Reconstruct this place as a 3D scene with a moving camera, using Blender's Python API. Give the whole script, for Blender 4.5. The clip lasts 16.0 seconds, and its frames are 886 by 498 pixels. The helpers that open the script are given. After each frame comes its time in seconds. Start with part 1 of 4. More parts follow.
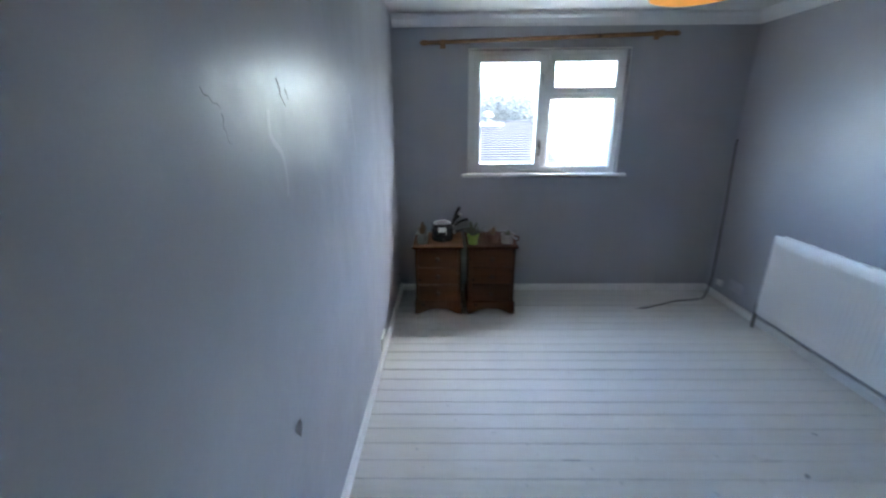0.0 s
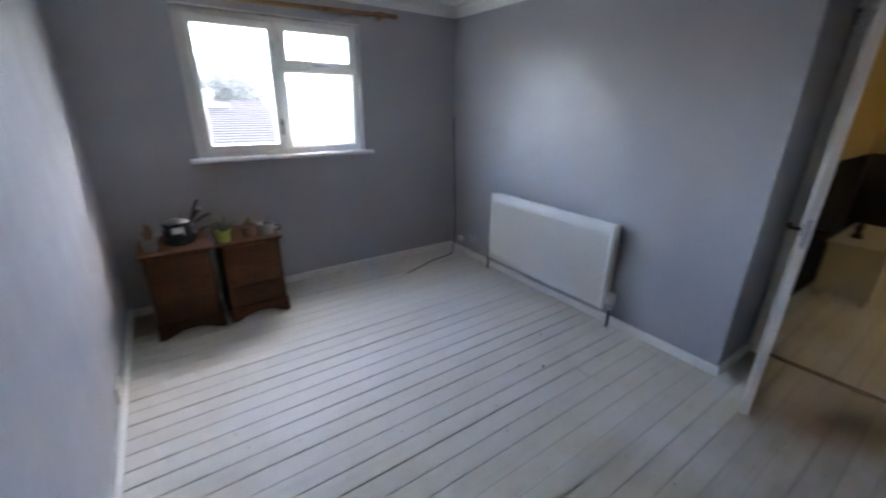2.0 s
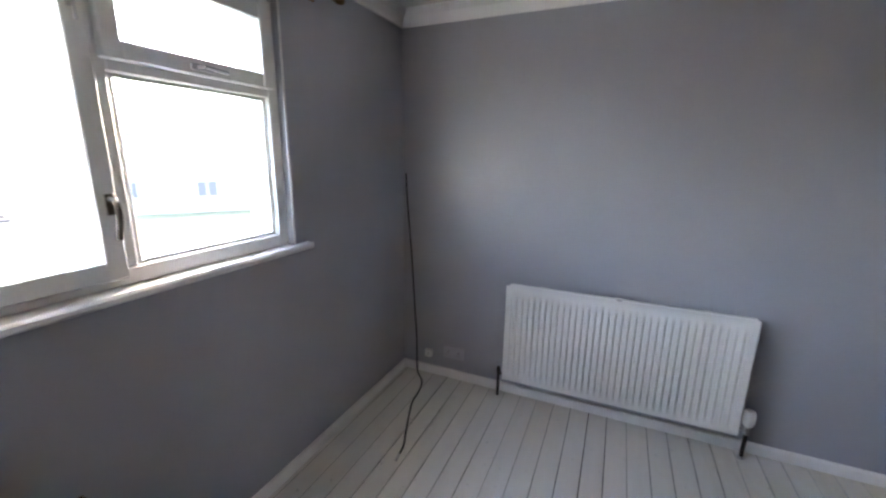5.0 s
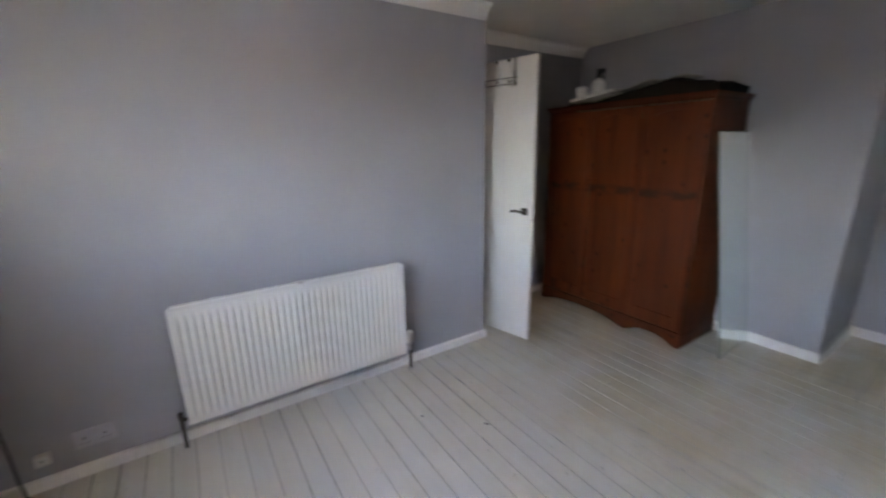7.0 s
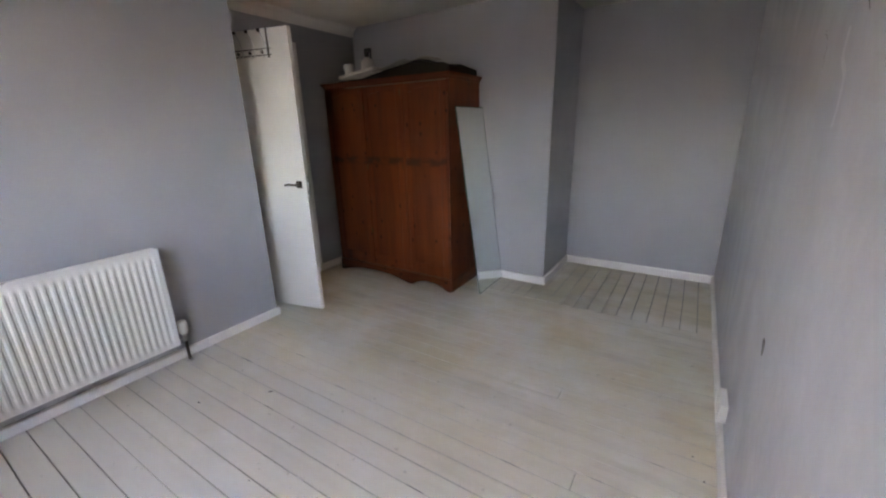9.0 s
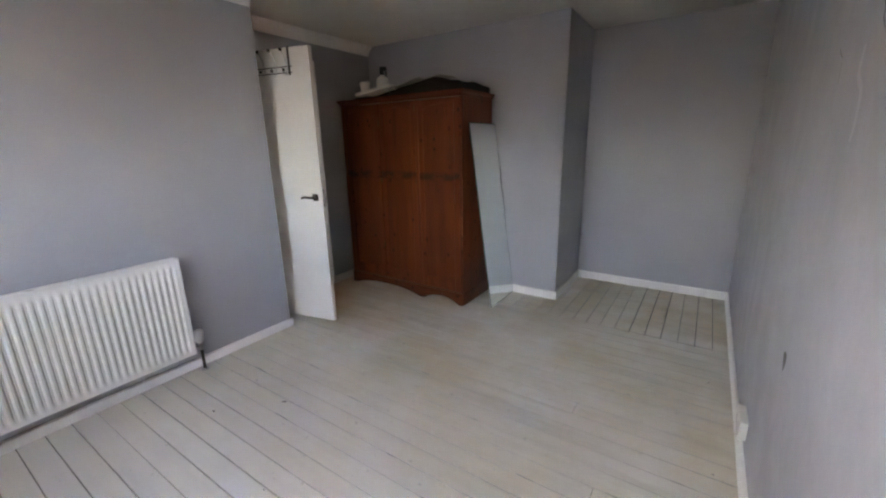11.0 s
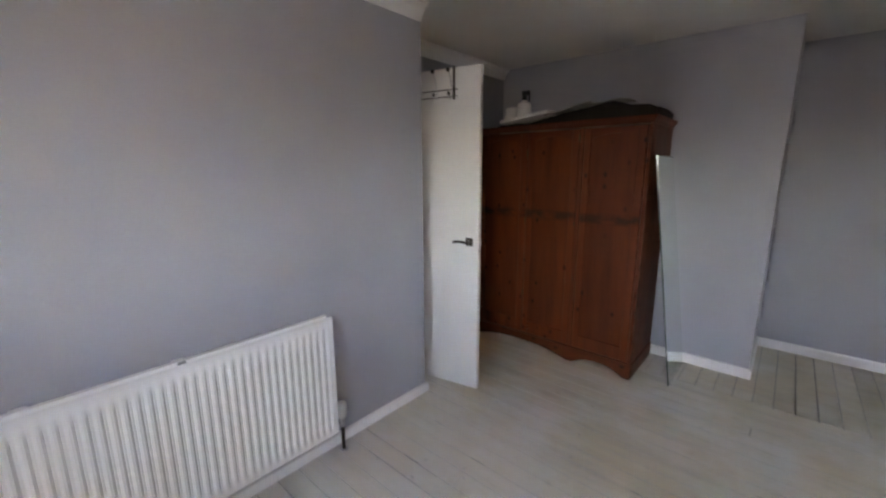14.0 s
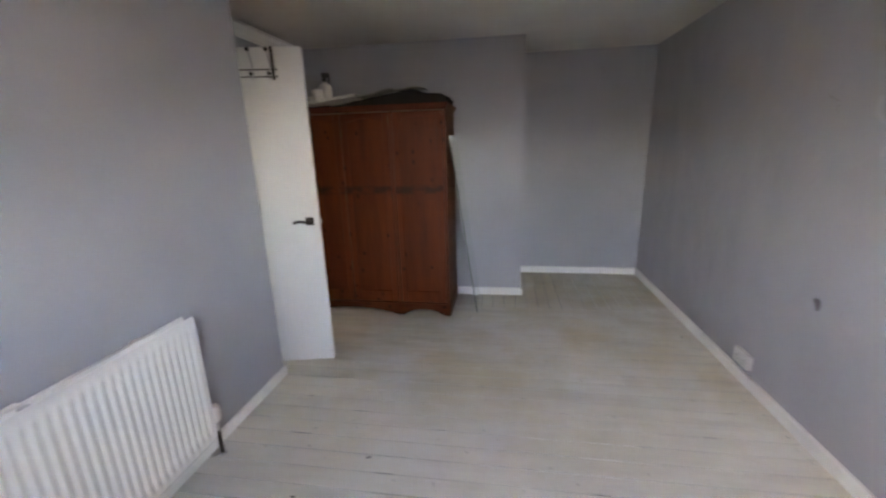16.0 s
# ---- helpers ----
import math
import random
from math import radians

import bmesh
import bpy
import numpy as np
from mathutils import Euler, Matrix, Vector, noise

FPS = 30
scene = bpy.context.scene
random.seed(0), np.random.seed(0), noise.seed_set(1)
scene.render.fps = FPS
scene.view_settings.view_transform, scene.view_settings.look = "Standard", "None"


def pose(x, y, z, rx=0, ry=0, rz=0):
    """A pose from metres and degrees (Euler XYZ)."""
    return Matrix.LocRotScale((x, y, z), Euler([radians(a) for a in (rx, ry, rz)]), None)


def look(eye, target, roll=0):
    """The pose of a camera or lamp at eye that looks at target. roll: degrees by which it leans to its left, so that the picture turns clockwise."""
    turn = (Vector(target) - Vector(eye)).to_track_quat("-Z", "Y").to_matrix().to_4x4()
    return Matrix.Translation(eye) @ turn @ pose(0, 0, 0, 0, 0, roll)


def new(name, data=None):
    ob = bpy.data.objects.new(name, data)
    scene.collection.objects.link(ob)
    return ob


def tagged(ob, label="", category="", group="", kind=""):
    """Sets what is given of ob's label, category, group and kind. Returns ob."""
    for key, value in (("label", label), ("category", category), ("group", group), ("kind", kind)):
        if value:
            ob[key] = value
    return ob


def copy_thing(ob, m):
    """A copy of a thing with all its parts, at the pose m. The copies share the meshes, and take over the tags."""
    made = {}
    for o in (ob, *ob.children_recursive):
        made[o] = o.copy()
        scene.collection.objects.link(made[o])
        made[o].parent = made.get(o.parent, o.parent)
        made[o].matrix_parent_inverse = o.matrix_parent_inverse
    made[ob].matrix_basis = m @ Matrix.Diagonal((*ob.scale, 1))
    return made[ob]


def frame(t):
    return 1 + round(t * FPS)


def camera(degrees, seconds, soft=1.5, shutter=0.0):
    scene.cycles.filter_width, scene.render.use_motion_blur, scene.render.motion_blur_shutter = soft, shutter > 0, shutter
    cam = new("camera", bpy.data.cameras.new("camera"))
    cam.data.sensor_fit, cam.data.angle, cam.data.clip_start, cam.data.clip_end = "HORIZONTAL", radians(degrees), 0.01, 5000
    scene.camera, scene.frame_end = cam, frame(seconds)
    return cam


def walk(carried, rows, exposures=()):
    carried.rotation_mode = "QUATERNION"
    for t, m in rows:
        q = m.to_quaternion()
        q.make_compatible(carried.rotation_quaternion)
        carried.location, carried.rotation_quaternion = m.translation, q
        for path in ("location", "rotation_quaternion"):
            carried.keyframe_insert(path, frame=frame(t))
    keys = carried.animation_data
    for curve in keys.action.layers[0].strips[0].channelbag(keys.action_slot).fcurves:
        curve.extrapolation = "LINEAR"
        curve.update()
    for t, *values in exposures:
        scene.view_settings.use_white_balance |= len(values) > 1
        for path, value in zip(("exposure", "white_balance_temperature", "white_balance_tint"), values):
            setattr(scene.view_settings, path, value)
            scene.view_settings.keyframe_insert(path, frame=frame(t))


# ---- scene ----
cam = camera(96.6, 16.0, soft=2.3, shutter=0.4)
PATH = [
    (0, (0.441, 0.572, 1.536), (0.416, 2.471, 0.908), -0.4),
    (0.5, (0.377, 0.344, 1.51), (0.665, 2.199, 0.821), -0.2),
    (1, (0.367, 0.298, 1.477), (0.756, 2.122, 0.755), 0.1),
    (1.5, (0.397, 0.468, 1.472), (0.982, 2.233, 0.735), 0.3),
    (2, (0.398, 0.677, 1.48), (1.48, 2.21, 0.787), 0.9),
    (2.5, (0.474, 0.806, 1.462), (1.866, 2.062, 0.764), 0.6),
    (3, (0.626, 1.141, 1.416), (2.04, 2.389, 0.748), -0.1),
    (3.2, (0.619, 1.317, 1.436), (1.924, 2.678, 0.769), 0.0),
    (5.3, (0.583, 2.848, 1.474), (2.469, 3.37, 1.062), -0.3),
    (5.5, (0.627, 2.912, 1.464), (2.56, 3.214, 1.046), -0.6),
    (6, (0.792, 3.028, 1.441), (2.742, 2.936, 1.009), -1.2),
    (6.5, (0.752, 3.055, 1.433), (2.627, 2.52, 0.991), -1.3),
    (7, (0.66, 3.114, 1.442), (2.279, 2.056, 0.935), -1.1),
    (7.5, (0.543, 3.041, 1.428), (1.783, 1.581, 0.854), -1.7),
    (8, (0.383, 2.986, 1.406), (1.402, 1.366, 0.829), -1.6),
    (8.5, (0.305, 2.989, 1.369), (1.279, 1.34, 0.793), -1.5),
    (9, (0.258, 2.972, 1.36), (1.287, 1.364, 0.764), -1.4),
    (11.3, (0.278, 3.041, 1.35), (1.348, 1.426, 0.854), -0.9),
    (11.5, (0.275, 3.056, 1.354), (1.315, 1.415, 0.878), -1.0),
    (12, (0.287, 3.04, 1.361), (1.243, 1.34, 0.92), -1.0),
    (12.5, (0.401, 2.997, 1.387), (1.348, 1.295, 0.932), -0.8),
    (13, (0.698, 3.001, 1.393), (1.793, 1.385, 0.955), -0.4),
    (13.5, (0.93, 3.012, 1.4), (2.143, 1.493, 0.931), -0.5),
    (14, (1.198, 3.02, 1.421), (2.491, 1.547, 1.023), -0.2),
    (14.5, (1.458, 3.055, 1.454), (2.687, 1.494, 1.229), -0.3),
    (15, (1.54, 3.214, 1.508), (2.577, 1.532, 1.198), -0.5),
    (15.5, (1.535, 3.339, 1.49), (2.174, 1.5, 1.035), -1.0),
    (16, (1.425, 3.434, 1.426), (1.731, 1.524, 0.916), -1.7),
]
EXPOSURES = [(0.0, 5.98, 6080, 4), (1.5, 5.98, 6500, 8), (3.0, 6.01, 7350, 14), (5.3, 5.9, 7600, 13), (7.5, 6.3, 8330, 15), (9.0, 6.41, 8620, 16), (12.5, 6.38, 8680, 16), (14.5, 6.19, 8560, 17), (16.0, 6.35, 8600, 16)]
walk(cam, [(t, look(eye, target, roll)) for t, eye, target, roll in PATH], EXPOSURES)

SKY, HALL, LAMP_SHADE = 0.14, 0.46, 0.008

# ---------------------------------------------------------------- world and light
world = bpy.data.worlds.new("overcast_sky")
scene.world = world
world.use_nodes = True
wt = world.node_tree
sky = wt.nodes.new("ShaderNodeTexSky")
sky.sky_type = "NISHITA"
sky.sun_disc = False
sky.sun_elevation, sky.sun_rotation = radians(48), radians(80)
sky.air_density, sky.dust_density, sky.ozone_density = 0.8, 3.0, 0.3
bg = wt.nodes["Background"]
bg.inputs["Strength"].default_value = SKY
wt.links.new(sky.outputs[0], bg.inputs["Color"])

sun_data = bpy.data.lights.new("veiled_sun", "SUN")
sun_data.energy, sun_data.angle, sun_data.color = 0.5, radians(12), (1.0, 0.96, 0.9)
sun = new("veiled_sun", sun_data)
sun.matrix_world = look((19.8, 3.5, 22.3), (0, 0, 0))


# ---------------------------------------------------------------- materials
def nodes_of(name):
    mat = bpy.data.materials.new(name)
    mat.use_nodes = True
    nt = mat.node_tree
    return mat, nt, nt.nodes["Principled BSDF"]


def coords(nt, scale=(1, 1, 1), kind="Object"):
    tc = nt.nodes.new("ShaderNodeTexCoord")
    mp = nt.nodes.new("ShaderNodeMapping")
    mp.inputs["Scale"].default_value = scale
    nt.links.new(tc.outputs[kind], mp.inputs["Vector"])
    return mp.outputs[0]


def noise_tex(nt, vec, scale, detail=4.0, rough=0.55):
    n = nt.nodes.new("ShaderNodeTexNoise")
    n.inputs["Scale"].default_value, n.inputs["Detail"].default_value, n.inputs["Roughness"].default_value = scale, detail, rough
    nt.links.new(vec, n.inputs["Vector"])
    return n.outputs["Fac"]


def ramp(nt, fac, stops):
    r = nt.nodes.new("ShaderNodeValToRGB")
    el = r.color_ramp.elements
    el[0].position, el[0].color = stops[0][0], (*stops[0][1], 1)
    el[1].position, el[1].color = stops[-1][0], (*stops[-1][1], 1)
    for p, c in stops[1:-1]:
        e = el.new(p)
        e.color = (*c, 1)
    nt.links.new(fac, r.inputs["Fac"])
    return r.outputs["Color"]


def mix(nt, a, b, fac, mode="MIX"):
    m = nt.nodes.new("ShaderNodeMix")
    m.data_type, m.blend_type = "RGBA", mode
    for sock, v in ((m.inputs[6], a), (m.inputs[7], b), (m.inputs[0], fac)):
        if hasattr(v, "links"):
            nt.links.new(v, sock)
        elif isinstance(v, tuple):
            sock.default_value = (*v, 1)
        else:
            sock.default_value = v
    return m.outputs[2]


def grey(v):
    return (v, v, v)


def bump(nt, bsdf, height, strength, distance, before=None):
    b = nt.nodes.new("ShaderNodeBump")
    b.inputs["Strength"].default_value, b.inputs["Distance"].default_value = strength, distance
    nt.links.new(height, b.inputs["Height"])
    if before:
        nt.links.new(before, b.inputs["Normal"])
    nt.links.new(b.outputs[0], bsdf.inputs["Normal"])
    return b.outputs[0]


def paint(name, colour, rough=0.5, vary=0.06, grain=90.0, relief=0.15, wave=0.0):
    """Brushed or rolled paint: soft blotches, fine roller grain, slow unevenness of the plaster."""
    mat, nt, bsdf = nodes_of(name)
    v = coords(nt)
    big, small = noise_tex(nt, v, 1.7, 5), noise_tex(nt, v, grain, 3)
    lo, hi = tuple(c * (1 - vary) for c in colour), tuple(min(1, c * (1 + vary)) for c in colour)
    base = ramp(nt, big, [(0.3, lo), (0.7, hi)])
    base = mix(nt, base, ramp(nt, small, [(0.3, grey(0.94)), (0.7, grey(1.0))]), 0.6, "MULTIPLY")
    nt.links.new(base, bsdf.inputs["Base Color"])
    r = ramp(nt, noise_tex(nt, v, 6.0, 4), [(0.3, grey(rough * 0.88)), (0.7, grey(min(1, rough * 1.12)))])
    nt.links.new(r, bsdf.inputs["Roughness"])
    n = bump(nt, bsdf, small, relief, 0.002)
    if wave:
        bump(nt, bsdf, noise_tex(nt, v, 3.2, 3), wave, 0.02, n)
    return mat


def plain(name, colour, rough=0.5, metal=0.0, vary=0.12, scale=30.0):
    mat, nt, bsdf = nodes_of(name)
    f = noise_tex(nt, coords(nt), scale, 4)
    nt.links.new(ramp(nt, f, [(0.3, tuple(c * (1 - vary) for c in colour)), (0.7, tuple(min(1, c * (1 + vary)) for c in colour))]), bsdf.inputs["Base Color"])
    nt.links.new(ramp(nt, f, [(0.3, grey(rough * 0.85)), (0.7, grey(min(1, rough * 1.15)))]), bsdf.inputs["Roughness"])
    bsdf.inputs["Metallic"].default_value = metal
    bump(nt, bsdf, f, 0.08, 0.002)
    return mat


def pine(name, colour, along="z", rough=0.42, scuff=None):
    """Stained, waxed pine: long grain, broad streaks, scattered dark knots."""
    mat, nt, bsdf = nodes_of(name)
    s = {"x": (0.12, 1, 1), "y": (1, 0.12, 1), "z": (1, 1, 0.12)}[along]
    v = coords(nt, s)
    oi = nt.nodes.new("ShaderNodeObjectInfo")
    add = nt.nodes.new("ShaderNodeVectorMath")
    add.operation = "MULTIPLY_ADD"
    add.inputs[1].default_value = (1, 1, 1)
    sc = nt.nodes.new("ShaderNodeVectorMath")
    sc.operation = "SCALE"
    sc.inputs["Scale"].default_value = 7.0
    comb = nt.nodes.new("ShaderNodeCombineXYZ")
    for k in range(3):
        nt.links.new(oi.outputs["Random"], comb.inputs[k])
    nt.links.new(comb.outputs[0], sc.inputs[0])
    nt.links.new(v, add.inputs[0])
    nt.links.new(sc.outputs[0], add.inputs[2])
    vec = add.outputs[0]
    dark, light = tuple(c * 0.62 for c in colour), tuple(c * 1.32 for c in colour)
    base = ramp(nt, noise_tex(nt, vec, 9, 6, 0.6), [(0.28, dark), (0.5, colour), (0.75, light)])
    fine = noise_tex(nt, vec, 70, 4, 0.6)
    base = mix(nt, base, ramp(nt, fine, [(0.3, grey(0.80)), (0.65, grey(1.0))]), 0.6, "MULTIPLY")
    base = mix(nt, base, ramp(nt, noise_tex(nt, vec, 2.6, 4, 0.6), [(0.36, grey(0.58)), (0.56, grey(1.0))]), 0.8, "MULTIPLY")
    pos = nt.nodes.new("ShaderNodeSeparateXYZ")
    nt.links.new(coords(nt), pos.inputs[0])
    across = nt.nodes.new("ShaderNodeMath")
    across.operation = "ADD"
    nt.links.new(pos.outputs["X"], across.inputs[0])
    nt.links.new(pos.outputs["Y"], across.inputs[1])
    flat = nt.nodes.new("ShaderNodeCombineXYZ")
    nt.links.new(across.outputs[0], flat.inputs[0])
    nt.links.new(pos.outputs["Z"], flat.inputs[1])
    squash = nt.nodes.new("ShaderNodeMapping")
    squash.inputs["Scale"].default_value = (1, 0.7, 1) if along == "z" else (0.7, 1, 1)
    nt.links.new(flat.outputs[0], squash.inputs["Vector"])
    vor = nt.nodes.new("ShaderNodeTexVoronoi")
    vor.voronoi_dimensions = "2D"
    vor.inputs["Scale"].default_value = 8.5
    nt.links.new(squash.outputs[0], vor.inputs["Vector"])
    tell = nt.nodes.new("ShaderNodeSeparateColor")
    nt.links.new(vor.outputs["Color"], tell.inputs[0])
    has = ramp(nt, tell.outputs[0], [(0.52, grey(0.0)), (0.66, grey(0.9))])
    knot = ramp(nt, vor.outputs["Distance"], [(0.035, (0.12, 0.06, 0.05)), (0.075, (0.45, 0.36, 0.32)), (0.135, grey(1.0))])
    base = mix(nt, base, knot, has, "MULTIPLY")
    if scuff:
        sep = nt.nodes.new("ShaderNodeSeparateXYZ")
        nt.links.new(coords(nt), sep.inputs[0])
        mr = nt.nodes.new("ShaderNodeMath")
        mr.operation = "SUBTRACT"
        mr.inputs[1].default_value = scuff
        nt.links.new(sep.outputs["Z"], mr.inputs[0])
        ab = nt.nodes.new("ShaderNodeMath")
        ab.operation = "ABSOLUTE"
        nt.links.new(mr.outputs[0], ab.inputs[0])
        band = ramp(nt, ab.outputs[0], [(0.018, grey(1.0)), (0.045, grey(0.0))])
        blot = ramp(nt, noise_tex(nt, coords(nt, (1, 1, 2)), 9, 4), [(0.38, grey(0.0)), (0.56, grey(0.8))])
        base = mix(nt, base, (0.03, 0.011, 0.006), mix(nt, grey(0.0), blot, band))
    nt.links.new(base, bsdf.inputs["Base Color"])
    nt.links.new(ramp(nt, fine, [(0.3, grey(rough * 0.85)), (0.7, grey(rough * 1.25))]), bsdf.inputs["Roughness"])
    bsdf.inputs["Specular IOR Level"].default_value = 0.22
    bump(nt, bsdf, fine, 0.12, 0.002)
    return mat


def floor_paint(name, worn_warm):
    """Thick white floor paint on old boards, scuffed grey-beige where it has been walked on; the beige also holds warm
    landing light.
    """
    mat, nt, bsdf = nodes_of(name)
    geo = nt.nodes.new("ShaderNodeNewGeometry")
    mp = nt.nodes.new("ShaderNodeMapping")
    nt.links.new(geo.outputs["Position"], mp.inputs["Vector"])
    v = mp.outputs[0]
    long = nt.nodes.new("ShaderNodeMapping")
    long.inputs["Scale"].default_value = (0.15, 1, 1)
    nt.links.new(geo.outputs["Position"], long.inputs["Vector"])
    oi = nt.nodes.new("ShaderNodeObjectInfo")
    base = ramp(nt, oi.outputs["Random"], [(0.0, (0.725, 0.715, 0.70)), (1.0, (0.775, 0.765, 0.75))])
    wear_and_warmth = ramp(nt, noise_tex(nt, v, 1.3, 6, 0.65), [(0.34, grey(0.0)), (0.60, grey(worn_warm))])
    sep = nt.nodes.new("ShaderNodeSeparateXYZ")
    nt.links.new(geo.outputs["Position"], sep.inputs[0])
    tread_and_warmth = nt.nodes.new("ShaderNodeMapRange")
    tread_and_warmth.inputs["From Min"].default_value, tread_and_warmth.inputs["From Max"].default_value = 2.5, 1.3
    tread_and_warmth.inputs["To Min"].default_value, tread_and_warmth.inputs["To Max"].default_value = 0.18, 1.0
    nt.links.new(sep.outputs["Y"], tread_and_warmth.inputs["Value"])
    # Beige for trodden paint, with the landing lamp's warm spill painted in.
    base = mix(nt, base, (0.64, 0.578, 0.445), mix(nt, (0.0, 0.0, 0.0), wear_and_warmth, tread_and_warmth.outputs[0]))
    scuff = ramp(nt, noise_tex(nt, long.outputs[0], 4.2, 8, 0.7), [(0.50, grey(0.0)), (0.68, grey(0.55))])
    base = mix(nt, base, (0.47, 0.44, 0.375), mix(nt, (0.0, 0.0, 0.0), scuff, tread_and_warmth.outputs[0]))
    streak = ramp(nt, noise_tex(nt, long.outputs[0], 22, 5, 0.6), [(0.3, grey(0.94)), (0.6, grey(1.0))])
    base = mix(nt, base, streak, 0.7, "MULTIPLY")
    spots = ramp(nt, noise_tex(nt, v, 26, 2, 0.5), [(0.25, grey(0.72)), (0.31, grey(1.0))])
    base = mix(nt, base, spots, 0.8, "MULTIPLY")
    nt.links.new(base, bsdf.inputs["Base Color"])
    nt.links.new(ramp(nt, noise_tex(nt, v, 5, 4), [(0.3, grey(0.38)), (0.7, grey(0.62))]), bsdf.inputs["Roughness"])
    bsdf.inputs["Specular IOR Level"].default_value = 0.3
    n = bump(nt, bsdf, noise_tex(nt, long.outputs[0], 60, 4), 0.1, 0.002)
    bump(nt, bsdf, noise_tex(nt, v, 4, 3), 0.15, 0.01, n)
    return mat


def glass(name):
    mat, nt, bsdf = nodes_of(name)
    bsdf.inputs["Base Color"].default_value = (0.97, 0.99, 0.98, 1)
    bsdf.inputs["Roughness"].default_value = 0.01
    bsdf.inputs["Transmission Weight"].default_value = 1.0
    bsdf.inputs["IOR"].default_value = 1.05
    return mat


def glow(name, colour, strength):
    mat, nt, bsdf = nodes_of(name)
    bsdf.inputs["Base Color"].default_value = (*colour, 1)
    bsdf.inputs["Emission Color"].default_value = (*colour, 1)
    bsdf.inputs["Emission Strength"].default_value = strength
    return mat


WALL = paint("grey_satin_wall_paint", (0.385, 0.396, 0.437), 0.36, 0.05, 120, 0.05, 0.5)
WALLW = paint("uneven_grey_wall_paint", (0.40, 0.411, 0.453), 0.32, 0.05, 120, 0.04, 0.6)
_n = WALLW.node_tree
bump(_n, _n.nodes["Principled BSDF"], noise_tex(_n, coords(_n, (1, 1, 0.75)), 4.4, 0), 0.7, 0.012, _n.nodes["Principled BSDF"].inputs["Normal"].links[0].from_socket)
for _m, _s in ((WALL, 0.5), (WALLW, 0.10)):
    _m.node_tree.nodes["Principled BSDF"].inputs["Specular IOR Level"].default_value = _s
CEIL = paint("white_ceiling_paint", (0.74, 0.73, 0.71), 0.8, 0.05, 60, 0.35, 0.1)
TRIM = paint("white_gloss_trim", (0.84, 0.84, 0.83), 0.35, 0.04, 70, 0.1)
FRAME = paint("white_window_paint", (0.82, 0.82, 0.81), 0.3, 0.03, 90, 0.06)
DOORP = paint("white_door_paint", (0.82, 0.81, 0.79), 0.42, 0.03, 70, 0.04)
RADP = paint("white_radiator_enamel", (0.82, 0.82, 0.81), 0.32, 0.015, 160, 0.0)
FLOORP = floor_paint("white_floor_paint", 0.95)
HALLF = floor_paint("hall_floor_paint", 0.9)
JOINTW = plain("painted_board_edge", (0.50, 0.485, 0.45), 0.8)
GAP = plain("dark_floor_gap", (0.06, 0.055, 0.05), 0.9)
JOINT = plain("grimy_board_edge", (0.50, 0.49, 0.46), 0.85)
PINE = pine("stained_pine_upright", (0.162, 0.0345, 0.0105), "z", 0.42)
PINED = pine("stained_pine_door", (0.162, 0.0345, 0.0105), "z", 0.42, 1.085)
PINEX = pine("stained_pine_level", (0.145, 0.0315, 0.0098), "x", 0.42)
CHEST = pine("brown_pine_upright", (0.108, 0.041, 0.014), "z", 0.75)
CHESTX = pine("brown_pine_level", (0.100, 0.038, 0.0135), "x", 0.78)
POLEW = pine("varnished_pole_wood", (0.31, 0.175, 0.075), "x", 0.4)
HALLSTRIP = plain("grey_wood_strip", (0.22, 0.19, 0.15), 0.6)
KNOB = plain("dark_knob_wood", (0.065, 0.026, 0.010), 0.75)
BLACK = plain("black_plastic", (0.018, 0.018, 0.02), 0.35)
CLOTH = plain("dark_cloth", (0.014, 0.010, 0.010), 0.9, 0, 0.4, 18)
STEEL = plain("brushed_steel", (0.55, 0.55, 0.56), 0.3, 1.0, 0.08, 60)
SMEAR = paint("glossy_filler_smear", (0.415, 0.426, 0.468), 0.3, 0.04, 120, 0.05)
PANS = plain("dulled_steel_pan", (0.10, 0.10, 0.108), 0.35, 0.8)
PANM = plain("black_pan_enamel", (0.03, 0.03, 0.033), 0.25)
BRONZE = plain("dark_bronze", (0.06, 0.05, 0.045), 0.38, 0.8)
BRASS = plain("worn_brass", (0.11, 0.09, 0.055), 0.4, 0.9)
COPPER = plain("tarnished_pipe", (0.05, 0.04, 0.035), 0.5, 0.5)
WHITEP = plain("white_plastic", (0.75, 0.75, 0.73), 0.4, 0, 0.04)
PLATEG = plain("painted_over_plate", (0.47, 0.48, 0.52), 0.4, 0, 0.05)
LIME = plain("lime_green_glaze", (0.45, 0.61, 0.14), 0.3, 0, 0.05)
POTW = plain("chalky_grey_pot", (0.27, 0.26, 0.25), 0.6)
TERRA = plain("brown_clay_pot", (0.11, 0.045, 0.03), 0.8)
SOIL = plain("potting_soil", (0.03, 0.02, 0.014), 0.95, 0, 0.4, 80)
LEAF = plain("dull_green_leaf", (0.062, 0.07, 0.038), 0.6, 0, 0.3, 40)
DRYLEAF = plain("dry_brown_leaf", (0.16, 0.10, 0.05), 0.7, 0, 0.3, 40)
PAPERW = plain("white_label_paper", (0.75, 0.75, 0.74), 0.7, 0, 0.04)
PAPER = plain("yellowed_paper", (0.36, 0.345, 0.31), 0.8, 0, 0.06)
SCAR = plain("bare_plaster_scar", (0.16, 0.155, 0.16), 0.9, 0, 0.3, 120)
GLASS = glass("window_glass")
EDGE = plain("green_glass_edge", (0.05, 0.10, 0.08), 0.1)
